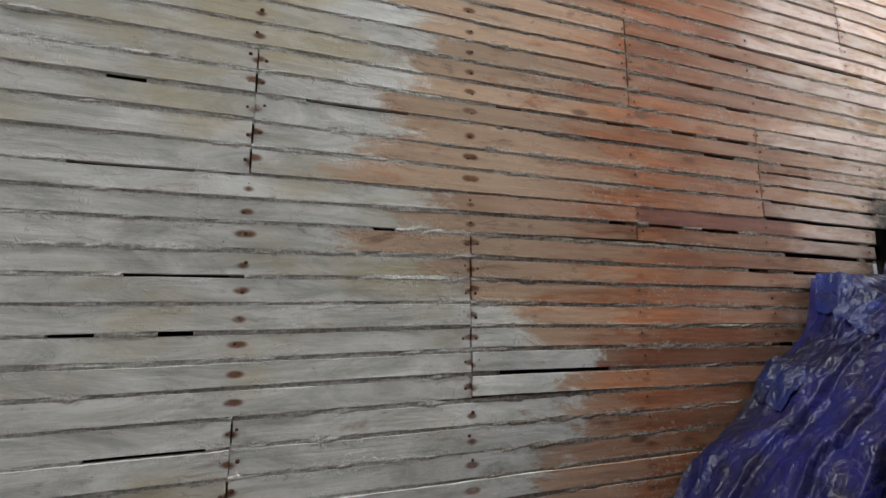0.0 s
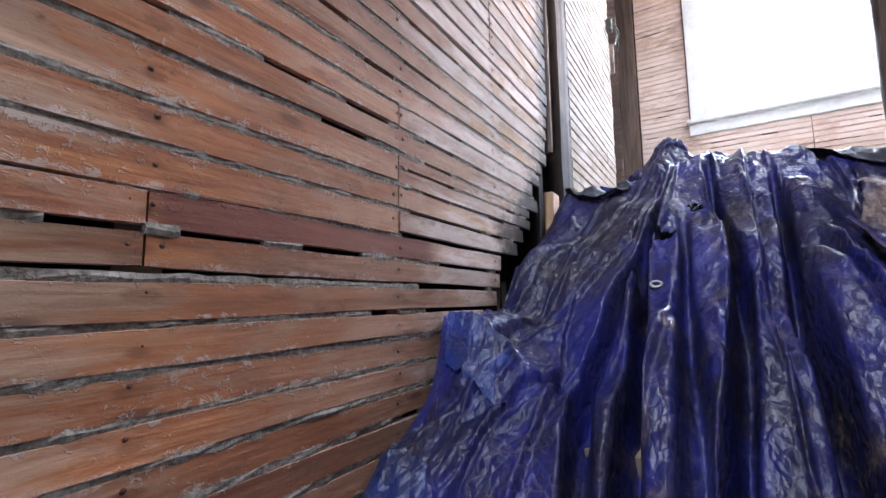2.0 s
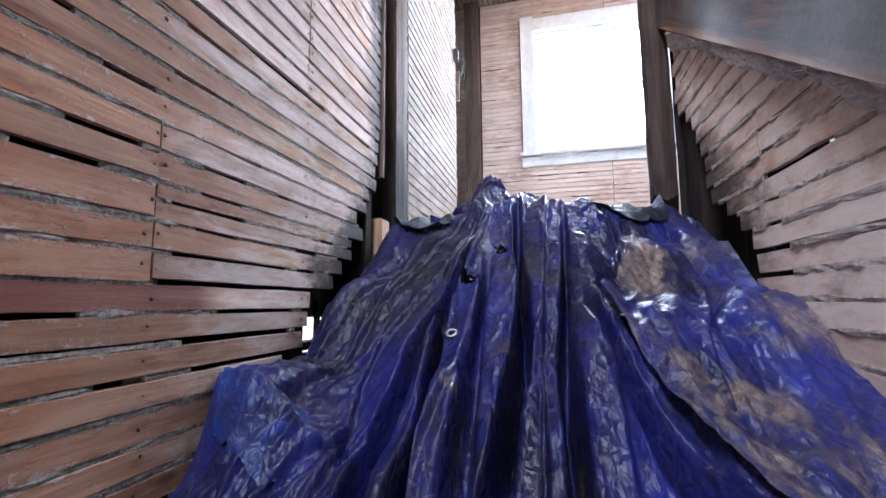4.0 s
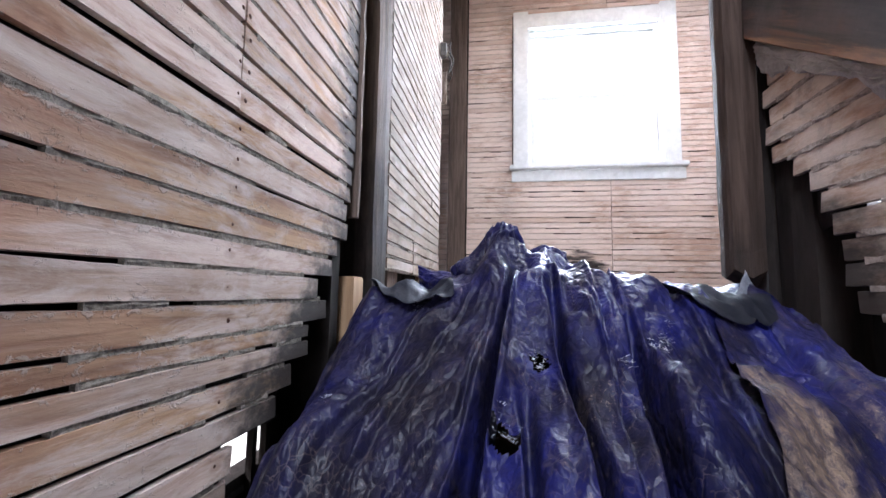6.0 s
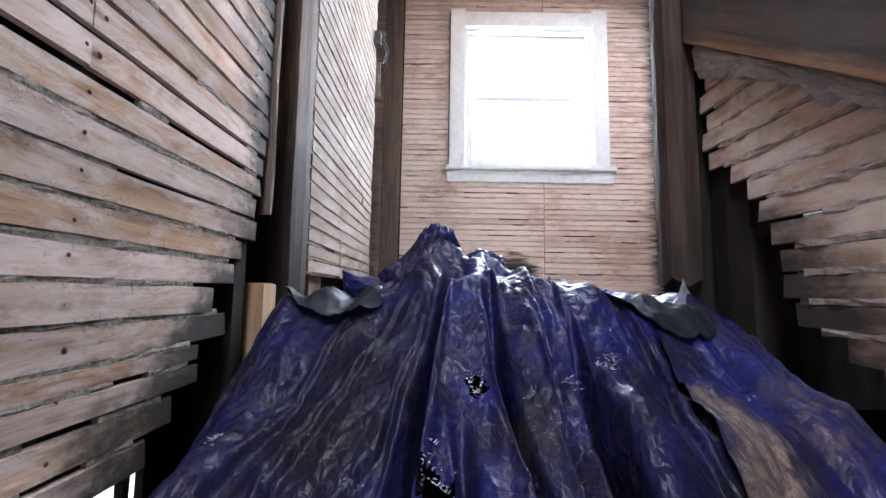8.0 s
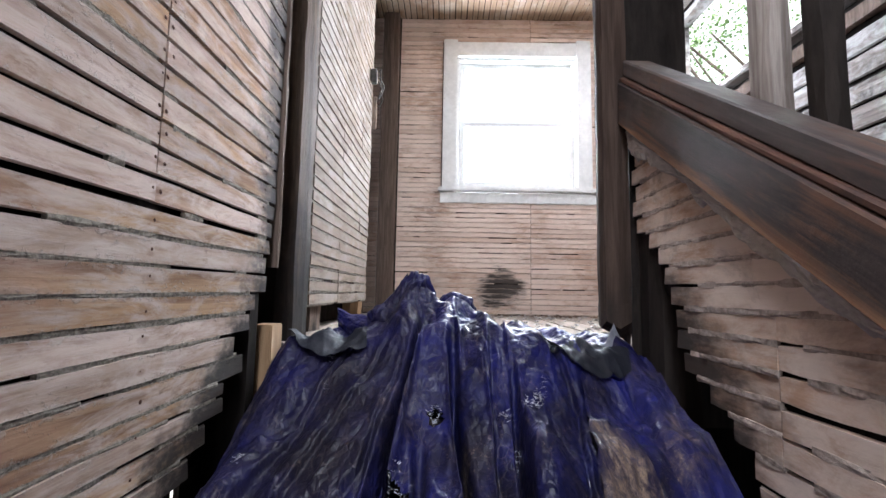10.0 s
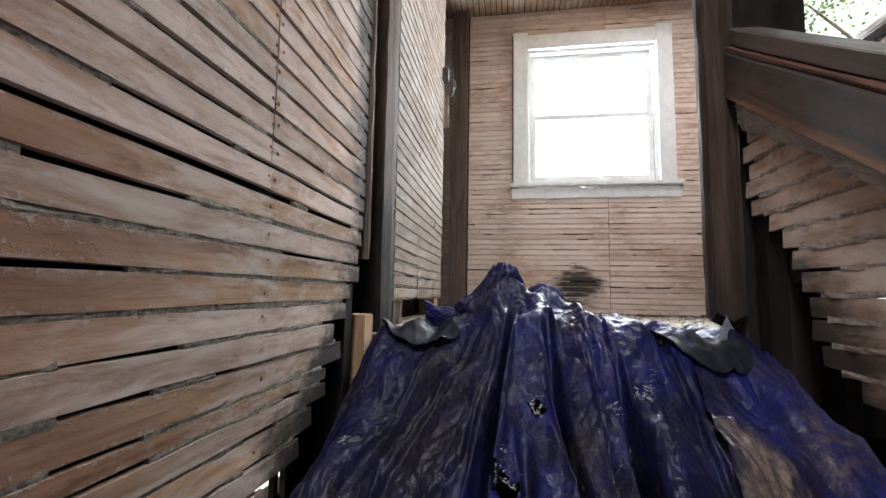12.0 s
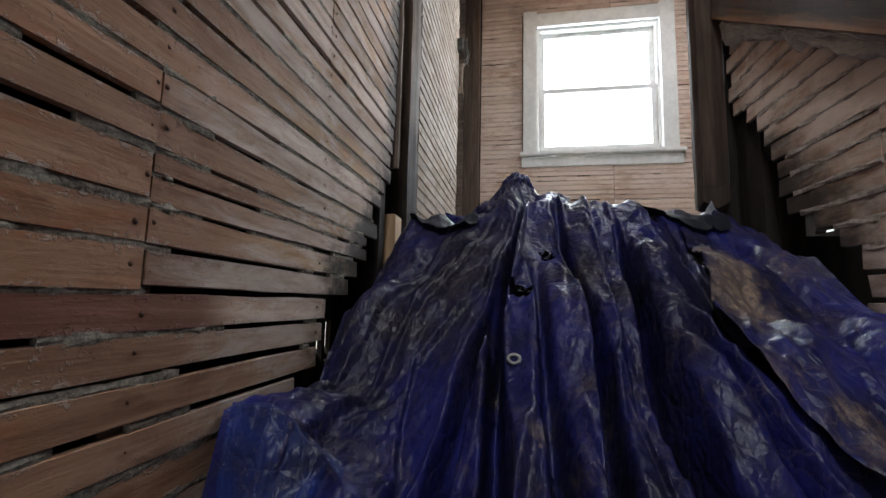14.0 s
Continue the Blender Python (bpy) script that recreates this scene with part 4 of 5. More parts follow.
    z = z - 0.040 * smooth(0.0, 0.05, drop) * smooth(0.16, 0.10, drop - 0.12) * smooth(1.15, 1.35, X) * smooth(2.0, 1.85, X)
    return z


def tarp_lean(X, Y):
    """How far the pleats lean over the creases beside them."""
    out = np.zeros_like(X)
    for xs, ys, depth, width, skew in FOLDS:
        d = Y - np.interp(X, xs, ys)
        on = smooth(xs[0] - 0.02, xs[0] + 0.12, X) * smooth(xs[-1] + 0.05, xs[-1] - 0.12, X)
        side = 1 if skew > 0 else -1
        out = out - side * on * 0.17 * depth * np.exp(-(((d - side * 1.7 * width) / (1.2 * width)) ** 2)) * smooth(2.15, 2.0, X)
    return out


rng = random.Random(77)
CREASES = []
for _ in range(620):
    cx, cy = rng.uniform(0.5, 2.35), rng.uniform(-0.15, 0.80)
    # creases mostly fan out from the gathered top; the left side folds run down towards the wall
    a = math.atan2((cy - 0.36) * 0.9, -(2.7 - cx)) + rng.gauss(0, 0.38)
    if cy > 0.50:
        a -= 0.45
    CREASES.append((cx, cy, a, rng.uniform(0.025, 0.13), rng.choice((-1, 1, 1)) * rng.uniform(0.003, 0.011), rng.uniform(0.003, 0.007)))


def tarp_detail(X, Y, z):
    w1 = noise_grid(X * 3.2, Y * 11.0, 3.0)
    w2 = noise_grid(X * 7.0 + Y * 5, Y * 15.0 - X * 4, 7.0)
    w4 = noise_grid(X * 30.0, Y * 42.0, 5.0)
    w3 = noise_grid(X * 13.0 + Y * 6, Y * 17.0 - X * 7, 15.0)
    w5 = noise_grid(X * 26.0 - Y * 9, Y * 33.0 + X * 10, 25.0)
    out = z + 0.010 * w1 + 0.012 * (0.3 - np.abs(w2)) + 0.011 * (0.3 - np.abs(w3)) + 0.006 * (0.3 - np.abs(w5)) + 0.0010 * w4
    for cx, cy, a, half, high, wide in CREASES:
        reach = half * 1.5 + wide * 4
        near = (np.abs(X - cx) < reach) & (np.abs(Y - cy) < reach)
        if not near.any():
            continue
        dx, dy = X[near] - cx, Y[near] - cy
        along, across = dx * math.cos(a) + dy * math.sin(a), -dx * math.sin(a) + dy * math.cos(a)
        across = across + 0.25 * along * along / half
        step = np.where(across > 0, np.exp(-across / wide), np.exp(across / (wide * 2.6)))
        out[near] += high * step * np.clip(1 - (along / half) ** 2, 0, 1)
    return out


def grid_mesh(bm, X, Y, Z, keep=None):
    rows, cols = X.shape
    vs = {}

    def vert(i, j):
        if (i, j) not in vs:
            vs[i, j] = bm.verts.new((X[i, j], Y[i, j], Z[i, j]))
        return vs[i, j]

    for i in range(rows - 1):
        for j in range(cols - 1):
            if keep is None or keep[i, j]:
                bm.faces.new((vert(i, j), vert(i + 1, j), vert(i + 1, j + 1), vert(i, j + 1)))


tarp = thing("tarp", (0.95, 0.33, 1.2), "crumpled muddy blue plastic tarp draped over the stairs", "tarp")
BACK = Matrix.Translation((-0.95, -0.33, -1.2))


def tarp_part(name, bm, material, label="", smooth_faces=True, kind=""):
    bmesh.ops.transform(bm, matrix=BACK, verts=bm.verts)
    return part(name, bm, material, tarp, label, smooth_faces, kind=kind)


gx = np.concatenate([np.linspace(0.42, 0.9, 50), np.linspace(0.905, 2.2, 350), np.linspace(2.207, 2.46, 38)])
gy = np.linspace(-0.146, 0.79, 300)
X, Y = np.meshgrid(gx, gy, indexing="ij")
Z = tarp_detail(X, Y, tarp_height(X, Y))
# the loose edge by the left wall pulls away from it further up
edge = np.interp(X, (0.42, 1.0, 1.2, 1.34, 1.5, 1.7, 1.85, 2.0, 2.2, 2.46), (0.795, 0.797, 0.797, 0.797, 0.79, 0.792, 0.785, 0.77, 0.76, 0.72))
edge = edge + 0.012 * noise_grid(X * 9, Y * 0, 2.0)
Y2 = -0.146 + (Y + 0.146) * (edge + 0.146) / 0.936
droop = smooth(0.045, 0.0, edge - Y2)
Z2 = tarp_detail(X, Y2, tarp_height(X, Y2)) - 0.035 * droop * smooth(1.3, 1.5, X)
ang = np.arctan2(Y2 - 0.365, X - 1.735)
h1 = ((X - 1.730) / 0.015) ** 2 + ((Y2 - 0.366) / 0.009) ** 2 < 1 + 0.35 * np.sin(ang * 5)
a2 = (X - 1.588) * 0.86 + (Y2 - 0.418) * 0.5
b2 = -(X - 1.588) * 0.5 + (Y2 - 0.418) * 0.86
h2 = (a2 / 0.036) ** 2 + (b2 / 0.012) ** 2 < 1 + 0.4 * np.sin(a2 * 150)
tarp_bm = bmesh.new()
grid_mesh(tarp_bm, X, Y2 + tarp_lean(X, Y2) * smooth(0.0, 0.05, edge - Y2), Z2, ~(h1 | h2))
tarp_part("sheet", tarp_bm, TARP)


def tarp_z(x, y):
    a = np.array([[x]])
    b = np.array([[y]])
    return float(tarp_height(a, b)[0, 0]) + 0.014 * noise.noise((x * 3.2, y * 11.0, 3.0))


# a second layer folded over on the right, with a free edge that stands off
ov_x = np.linspace(0.80, 1.86, 230)
ov_edge = np.interp(ov_x, (0.80, 0.9, 1.076, 1.112, 1.175, 1.221, 1.26, 1.317, 1.375, 1.41, 1.43, 1.479, 1.531, 1.64, 1.739, 1.80, 1.86), (-0.12, -0.06, 0.024, 0.045, 0.066, 0.085, 0.106, 0.130, 0.163, 0.148, 0.122, 0.124, 0.100, 0.080, 0.063, 0.048, 0.02))
S = np.linspace(0, 1, 90)
OX = np.repeat(ov_x[:, None], 90, 1)
SG = np.repeat(S[None], 230, 0)
OY = ov_edge[:, None] * (1 - S)[None] + (-0.148) * S[None] + 0.006 * noise_grid(OX * 22, SG * 0, 5.0) * (1 - S)[None]
lift = (0.010 + 0.016 * np.exp(-(SG / 0.22) ** 2)) * smooth(0.85, 1.1, OX) * smooth(1.92, 1.66, OX) * (1 + 0.5 * smooth(1.42, 1.15, OX)) + 0.004
# the rim rolls up a little and dips again behind
roll = 0.012 * np.exp(-(SG / 0.07) ** 2) * (0.5 + noise_grid(OX * 9, SG * 0, 8.0)) * smooth(1.8, 1.6, OX)
valley = np.interp(OX, (0.8, 1.30, 1.40, 1.48, 1.67, 1.80, 1.86), (-0.10, -0.02, -0.013, -0.036, -0.028, -0.045, -0.05))
dip = 0.034 * np.exp(-(np.abs((OY - valley) / 0.016) ** 1.3)) * smooth(1.2, 1.35, OX) * smooth(1.86, 1.78, OX)
ridge = 0.020 * np.exp(-(((OY - valley + 0.042) / 0.022) ** 2)) * smooth(1.2, 1.35, OX) * smooth(1.86, 1.74, OX)
OZ = tarp_detail(OX, OY, tarp_height(OX, OY, False)) + lift + roll - dip * 0.9 + ridge + 0.009 * noise_grid(OX * 7, OY * 26, 12.0)
ov = bmesh.new()
grid_mesh(ov, OX, OY, OZ)
tarp_part("overlap", ov, TARP_MUDDY_LIT, "muddy folded-over layer of the tarp")


def loose_patch(corners, lift, curl, seed, material, name, label, n=36):
    """A loose piece of sheet between four corners (x, y), lying a little above the rest."""
    U, V = np.meshgrid(np.linspace(0, 1, n), np.linspace(0, 1, n), indexing="ij")
    (x0, y0), (x1, y1), (x2, y2), (x3, y3) = corners
    PX = (x0 * (1 - U) + x1 * U) * (1 - V) + (x3 * (1 - U) + x2 * U) * V
    PY = (y0 * (1 - U) + y1 * U) * (1 - V) + (y3 * (1 - U) + y2 * U) * V
    PX = PX + 0.008 * noise_grid(PX * 20, PY * 20, seed)
    PZ = tarp_detail(PX, PY, tarp_height(PX, PY, False)) + lift + curl * np.sin(U * 2.6) * (1 - 0.4 * V) + 0.012 * (0.3 - np.abs(noise_grid(PX * 18, PY * 18, seed)))
    bm = bmesh.new()
    grid_mesh(bm, PX, PY, PZ)
    return tarp_part(name, bm, material, label)


def turned_hem(low, high, stand, seed, label):
    """A band of the sheet turned back between two curved lines, its lower edge standing off."""
    n, w = 60, 18
    U = np.linspace(0, 1, n)
    V = np.linspace(0, 1, w)[None]
    lx = np.interp(U, np.linspace(0, 1, len(low)), [p[0] for p in low])[:, None]
    ly = np.interp(U, np.linspace(0, 1, len(low)), [p[1] for p in low])[:, None]
    hx = np.interp(U, np.linspace(0, 1, len(high)), [p[0] for p in high])[:, None]
    hy = np.interp(U, np.linspace(0, 1, len(high)), [p[1] for p in high])[:, None]
    PX, PY = lx * (1 - V) + hx * V, ly * (1 - V) + hy * V
    ends = np.sin(np.pi * np.clip(U, 0.02, 0.98))[:, None] ** 0.5
    PZ = tarp_detail(PX, PY, tarp_height(PX, PY, False)) + 0.006 + stand * (1 - V) ** 1.5 * ends + 0.006 * noise_grid(PX * 22, PY * 22, seed)
    bm = bmesh.new()
    grid_mesh(bm, PX, PY, PZ)
    return tarp_part("turned_hem", bm, TARP_UNDER, label)


turned_hem(((1.885, 0.125), (1.851, 0.084), (1.813, 0.055), (1.800, 0.010), (1.806, -0.037), (1.84, -0.075)),
           ((1.93, 0.125), (1.935, 0.08), (1.93, 0.03), (1.925, -0.01), (1.91, -0.05), (1.89, -0.09)), 0.020, 1.0, "turned-back silvery edge of the tarp")
turned_hem(((1.955, 0.745), (1.906, 0.690), (1.888, 0.640), (1.883, 0.587), (1.915, 0.535)),
           ((2.06, 0.755), (2.045, 0.70), (2.02, 0.65), (1.995, 0.60), (1.985, 0.55)), 0.026, 2.0, "turned-back dull underside of the tarp")
loose_patch(((1.262, 0.795), (1.205, 0.775), (1.165, 0.645), (1.305, 0.625)), 0.010, 0.016, 3.0, TARP_LIGHT, "loose_corner", "paler faded blue corner of the tarp")
loose_patch(((1.08, 0.795), (0.99, 0.79), (0.97, 0.72), (1.05, 0.70)), 0.008, 0.016, 4.0, TARP_LIGHT, "loose_corner", "paler faded blue corner of the tarp")


def torn_corner(base_a, base_b, apex, name):
    """A small pale corner of the sheet that stands up beside the post."""
    n = 12
    U, V = np.meshgrid(np.linspace(0, 1, n), np.linspace(0, 1, n), indexing="ij")
    XYZ = [(base_a[k] * (1 - U) + base_b[k] * U) * (1 - V) + apex[k] * V for k in range(3)]
    XYZ[0] = XYZ[0] - 0.014 * np.sin(np.pi * U) * (1 - V) + 0.006 * noise_grid(U * 5, V * 5, 2.2)
    bm = bmesh.new()
    grid_mesh(bm, *XYZ)
    bmesh.ops.remove_doubles(bm, verts=bm.verts, dist=0.0004)
    return tarp_part(name, bm, TARP_PALE, "pale torn corner of the tarp")


torn_corner((1.90, -0.03, 1.925), (1.955, -0.115, 1.915), (1.965, -0.085, 1.99), "torn_corner")


def fin(ridge, foot, name):
    """A stiff fold of sheet drawn out to a point beside the knot, its upper edge doubled over."""
    n, w = 40, 22
    U, V = np.linspace(0, 1, n)[:, None], np.linspace(0, 1, w)[None]
    line = lambda pts, axis: np.interp(U, np.linspace(0, 1, len(pts)), [p[axis] for p in pts])
    XYZ = [line(ridge, k) * (1 - V) + line(foot, k) * V for k in range(3)]
    wr = noise_grid(U * 6 + V * 0, V * 5 + U * 0, 3.3)
    fine = noise_grid(U * 17 + V * 4, V * 13 - U * 5, 6.1)
    XYZ[0] = XYZ[0] - 0.035 * np.sin(np.pi * V) * np.sin(np.pi * np.clip(U, 0, 1)) + 0.020 * (0.3 - np.abs(wr)) + 0.008 * (0.3 - np.abs(fine))
    XYZ[2] = XYZ[2] + 0.006 * wr
    bm = bmesh.new()
    grid_mesh(bm, *XYZ)
    # the doubled rim
    rim = [XYZ[k][:, :1] for k in range(3)]
    R = np.linspace(0, 1, 5)[None]
    grid_mesh(bm, rim[0] + 0.045 * R, rim[1] + 0 * R, rim[2] + 0.012 * np.sin(R * np.pi) - 0.02 * R)
    return tarp_part(name, bm, TARP)


fin(((2.09, 0.457, 2.112), (2.10, 0.495, 2.060), (2.11, 0.565, 1.985), (2.14, 0.625, 1.990), (2.16, 0.672, 2.004)),
    ((2.03, 0.455, 1.902), (2.06, 0.53, 1.905), (2.09, 0.60, 1.925), (2.14, 0.662, 1.955)), "gathered_end")


def knot(centre, radius, seed, squash):
    """A scrunched lump of sheet at the gathered top."""
    bm = bmesh.new()
    bmesh.ops.create_icosphere(bm, subdivisions=5, radius=1.0)
    for v in bm.verts:
        d = v.co.normalized()
        r = 1 + 0.16 * noise.noise(d * 1.8 + Vector((seed, 0, 0))) - 0.30 * abs(noise.noise(Vector((d.x * 2.0, d.y * 3.0, d.z * 1.2)) + Vector((0, seed, 0)))) + 0.02 * noise.noise(d * 6)
        v.co = Vector(centre) + Vector((d.x * squash[0], d.y * squash[1], d.z * squash[2])) * radius * r
    return tarp_part("gathered_top", bm, TARP)


knot((2.10, 0.428, 2.040), 0.075, 1.3, (0.9, 0.72, 1.05))
knot((2.14, 0.315, 2.010), 0.055, 4.1, (1.0, 1.15, 0.95))
knot((2.10, 0.50, 1.985), 0.06, 7.7, (1.0, 1.1, 0.8))

# grommet in the hem
bm = bmesh.new()
gz = tarp_z(1.432, 0.432)
turn = Matrix.Translation((1.432, 0.432, gz + 0.016)) @ Matrix.Rotation(-math.atan(SLOPE), 4, "Y")
ring = []
for i in range(18):
    a = i / 18 * 2 * math.pi
    row = []
    for k in range(6):
        b = k / 6 * 2 * math.pi
        r = 0.0095 + 0.0034 * math.cos(b)
        row.append(bm.verts.new(turn @ Vector((r * math.cos(a), r * math.sin(a), 0.002 * math.sin(b)))))
    ring.append(row)
for i in range(18):
    for k in range(6):
        bm.faces.new((ring[i][k], ring[(i + 1) % 18][k], ring[(i + 1) % 18][(k + 1) % 6], ring[i][(k + 1) % 6]))
tarp_part("grommet", bm, METAL, "metal eyelet in the hem")


def frays(points, seed, spread, count, size):
    """Ragged pale threads along a tear."""
    rng = random.Random(seed)
    bm = bmesh.new()
    for _ in range(count):
        k = rng.randrange(len(points) - 1)
        f = rng.random()
        x = points[k][0] * (1 - f) + points[k + 1][0] * f + rng.gauss(0, spread)
        y = points[k][1] * (1 - f) + points[k + 1][1] * f + rng.gauss(0, spread)
        z = tarp_z(x, y) + rng.uniform(0.002, 0.010)
        a = rng.uniform(0, math.tau)
        l, w = size * rng.uniform(0.5, 1.6), size * 0.16
        d = Vector((math.cos(a), math.sin(a), rng.uniform(0.0, 0.4))) * l
        n = Vector((-math.sin(a), math.cos(a), 0)) * w
        p = Vector((x, y, z))
        q = [bm.verts.new(v) for v in (p - n, p + n, p + d + n * 0.3, p + d - n * 0.3)]
        bm.faces.new(q)
    return tarp_part("frayed_edge", bm, FRAY, "pale frayed threads along a tear", False, "stuff")


frays(((1.755, 0.362), (1.735, 0.374), (1.715, 0.362), (1.735, 0.350), (1.755, 0.362)), 1, 0.0015, 60, 0.007)
frays(((1.635, 0.440), (1.61, 0.434), (1.577, 0.404), (1.60, 0.405), (1.635, 0.440)), 2, 0.0015, 80, 0.006)
frays(((1.79, 0.135), (1.745, 0.150), (1.714, 0.166), (1.715, 0.20), (1.72, 0.245)), 3, 0.004, 170, 0.008)
frays(((1.92, 0.62), (1.88, 0.60), (1.84, 0.62)), 4, 0.006, 70, 0.008)
frays(((1.69, 0.725), (1.67, 0.72)), 5, 0.005, 40, 0.006)

# ---- small things ----
box = thing("junction_box", (3.30, 0.80, 3.33), "old metal electrical box with loose wires on lath", "electrical box")
part("housing", bevelled((-0.024, -0.026, -0.04), (0.024, 0.008, 0.04), 0.004), GALVANISED, box)


def wire(points, radius, material, parent, name="wire"):
    cu = bpy.data.curves.new(name, "CURVE")
    cu.dimensions, cu.bevel_depth, cu.bevel_resolution = "3D", radius, 2
    sp = cu.splines.new("NURBS")
    sp.points.add(len(points) - 1)
    for p, c in zip(sp.points, points):
        p.co = (*c, 1)
    sp.order_u, sp.use_endpoint_u = 3, True
    cu.materials.append(material)
    ob = new(name, cu)
    ob.parent = parent
    return ob


wire(((0, -0.035, -0.03), (0.01, -0.06, -0.07), (-0.02, -0.05, -0.11), (0.02, -0.03, -0.14), (0.03, -0.05, -0.10)), 0.004, GALVANISED, box)
wire(((0.01, -0.035, 0.0), (0.05, -0.07, -0.03), (0.07, -0.04, -0.08), (0.05, -0.06, -0.12), (0.08, -0.03, -0.15)), 0.004, GALVANISED, box)
wire(((-0.01, -0.035, 0.02), (-0.03, -0.06, 0.04), (-0.04, -0.05, 0.0), (-0.02, -0.055, -0.05)), 0.003, GALVANISED, box)
sl = part("loose_lath", rough_beam((3.33, 0.775, 3.02), (3.345, 0.803, 3.22), 91, 0.002, 0.03), LATH_LANDING, None)
tagged(sl, "short pale splinter of lath hanging loose", "lath splinter")
wr = wire(((0, 0, 0), (0.10, 0.02, 0.05), (0.22, 0.03, 0.09), (0.34, 0.02, 0.11)), 0.004, METAL, None, "cable")
wr.location = (1.72, -1.0, 2.95)
tagged(wr, "pale loose cable hanging at the outer wall", "cable")
wr = wire(((0, 0, 0), (0.12, 0.02, 0.04), (0.24, 0.03, 0.08), (0.36, 0.02, 0.12)), 0.004, METAL, None, "cable")
wr.location = (1.72, -1.0, 2.72)
tagged(wr, "pale loose cable hanging at the outer wall", "cable")


def rubble(name, label, x0, x1, y0, y1, z, count, seed, material, size):
    rng = random.Random(seed)
    bm = bmesh.new()
    for _ in range(count):
        x, y = rng.uniform(x0, x1), rng.uniform(y0, y1)
        s = size * rng.uniform(0.4, 1.4)
        bm_box(bm, (x - s, y - s * rng.uniform(0.4, 1.2), z), (x + s, y + s, z + s * rng.uniform(0.3, 1.0)), s * 0.35, rng)
    return tagged(part(name, bm, material, None, kind="stuff"), label, "debris")


rubble("debris", "crumbled plaster and dust on the landing floor", 2.5, 3.9, -1.0, 0.7, LANDING + 0.001, 420, 3, PLASTER, 0.007)
rubble("debris", "dark wood chips along the landing wall", 3.70, 3.92, -1.0, 0.7, LANDING + 0.001, 130, 4, STEP, 0.009)

# ---- glowing board for the bright sky and foliage far outside the side window ----
m = Nodes("glowing_distance", 1.0)
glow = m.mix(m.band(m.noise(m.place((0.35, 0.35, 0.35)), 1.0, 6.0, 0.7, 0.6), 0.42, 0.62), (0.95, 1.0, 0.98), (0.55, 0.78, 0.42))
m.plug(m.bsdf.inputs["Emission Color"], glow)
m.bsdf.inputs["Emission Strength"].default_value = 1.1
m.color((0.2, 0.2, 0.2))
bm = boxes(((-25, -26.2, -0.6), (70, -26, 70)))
tagged(part("backdrop", bm, m.mat, None), "glowing board of bright sky and far foliage", "backdrop", kind="structure")

# ---- tree outside the side window ----
tree = thing("tree", (7.0, -4.6, -0.6), "leafy green tree standing outside the house", "tree")
bm = bmesh.new()
bmesh.ops.create_cone(bm, cap_ends=True, segments=14, radius1=0.2, radius2=0.08, depth=6.5)
bmesh.ops.translate(bm, verts=bm.verts, vec=(0, 0, 3.25))
for v in bm.verts:
    v.co.x += 0.05 * noise.noise(v.co)
part("trunk", bm, BARK, tree)
rng = random.Random(8)
clumps = [Vector((rng.gauss(0, 1.3), rng.gauss(0, 0.9), 6.8 + rng.gauss(0, 1.2))) for _ in range(30)]
for k, c in enumerate(clumps[:7]):
    bm = bmesh.new()
    a, b = Vector((0, 0, 4.0 + 0.3 * k)), c
    d = (b - a)
    u = d.orthogonal().normalized()
    w = d.cross(u).normalized()
    r0 = [bm.verts.new(a + (u * math.cos(q) + w * math.sin(q)) * 0.03) for q in (0, 1.57, 3.14, 4.71)]
    r1 = [bm.verts.new(b + (u * math.cos(q) + w * math.sin(q)) * 0.015) for q in (0, 1.57, 3.14, 4.71)]
    for q in range(4):
        bm.faces.new((r0[q], r0[(q + 1) % 4], r1[(q + 1) % 4], r1[q]))
    part("limb", bm, BARK, tree)
bm = bmesh.new()
for c in clumps:
    for _ in range(200):
        p = c + Vector((rng.gauss(0, 0.34), rng.gauss(0, 0.34), rng.gauss(0, 0.26)))
        u = Vector((rng.gauss(0, 1), rng.gauss(0, 1), rng.gauss(0, 0.6))).normalized()
        w = u.orthogonal().normalized()
        l = rng.uniform(0.05, 0.09)
        bm.faces.new([bm.verts.new(q) for q in (p, p + u * l * 0.5 + w * l * 0.3, p + u * l, p + u * l * 0.5 - w * l * 0.3)])
part("crown", bm, LEAF, tree, kind="stuff")

# ---- lath by lath: the left stair wall ----


# heights of the joints 0 to 6 at the near end, the middle and the far end of the wall
JOINTS = ((1.848, 1.800, 1.752, 1.700, 1.660, 1.617, 1.571), (1.860, 1.812, 1.763, 1.713, 1.671, 1.630, 1.585), (1.866, 1.797, 1.754, 1.710, 1.664, 1.617, 1.572))
NARROW = 1.113


def joint_at(row, k, pitch):
    if k <= 0:
        return row[0] - pitch * k
    if k >= 6:
        return row[6] - 0.0448 * (k - 6)
    n = int(k)
    return row[n] + (row[min(n + 1, 6)] - row[n]) * (k - n)


def gap_z(k, x):
    """Height of the joint k on the left wall; the courses are not quite level."""
    near, middle, far = [joint_at(row, k, pitch) for row, pitch in zip(JOINTS, (0.0460, 0.0462, 0.0466))]
    if x < 0.85:
        return middle + (near - middle) * (0.85 - x) / 0.85
    return interp(x, (0.85, 1.30), (middle, far))


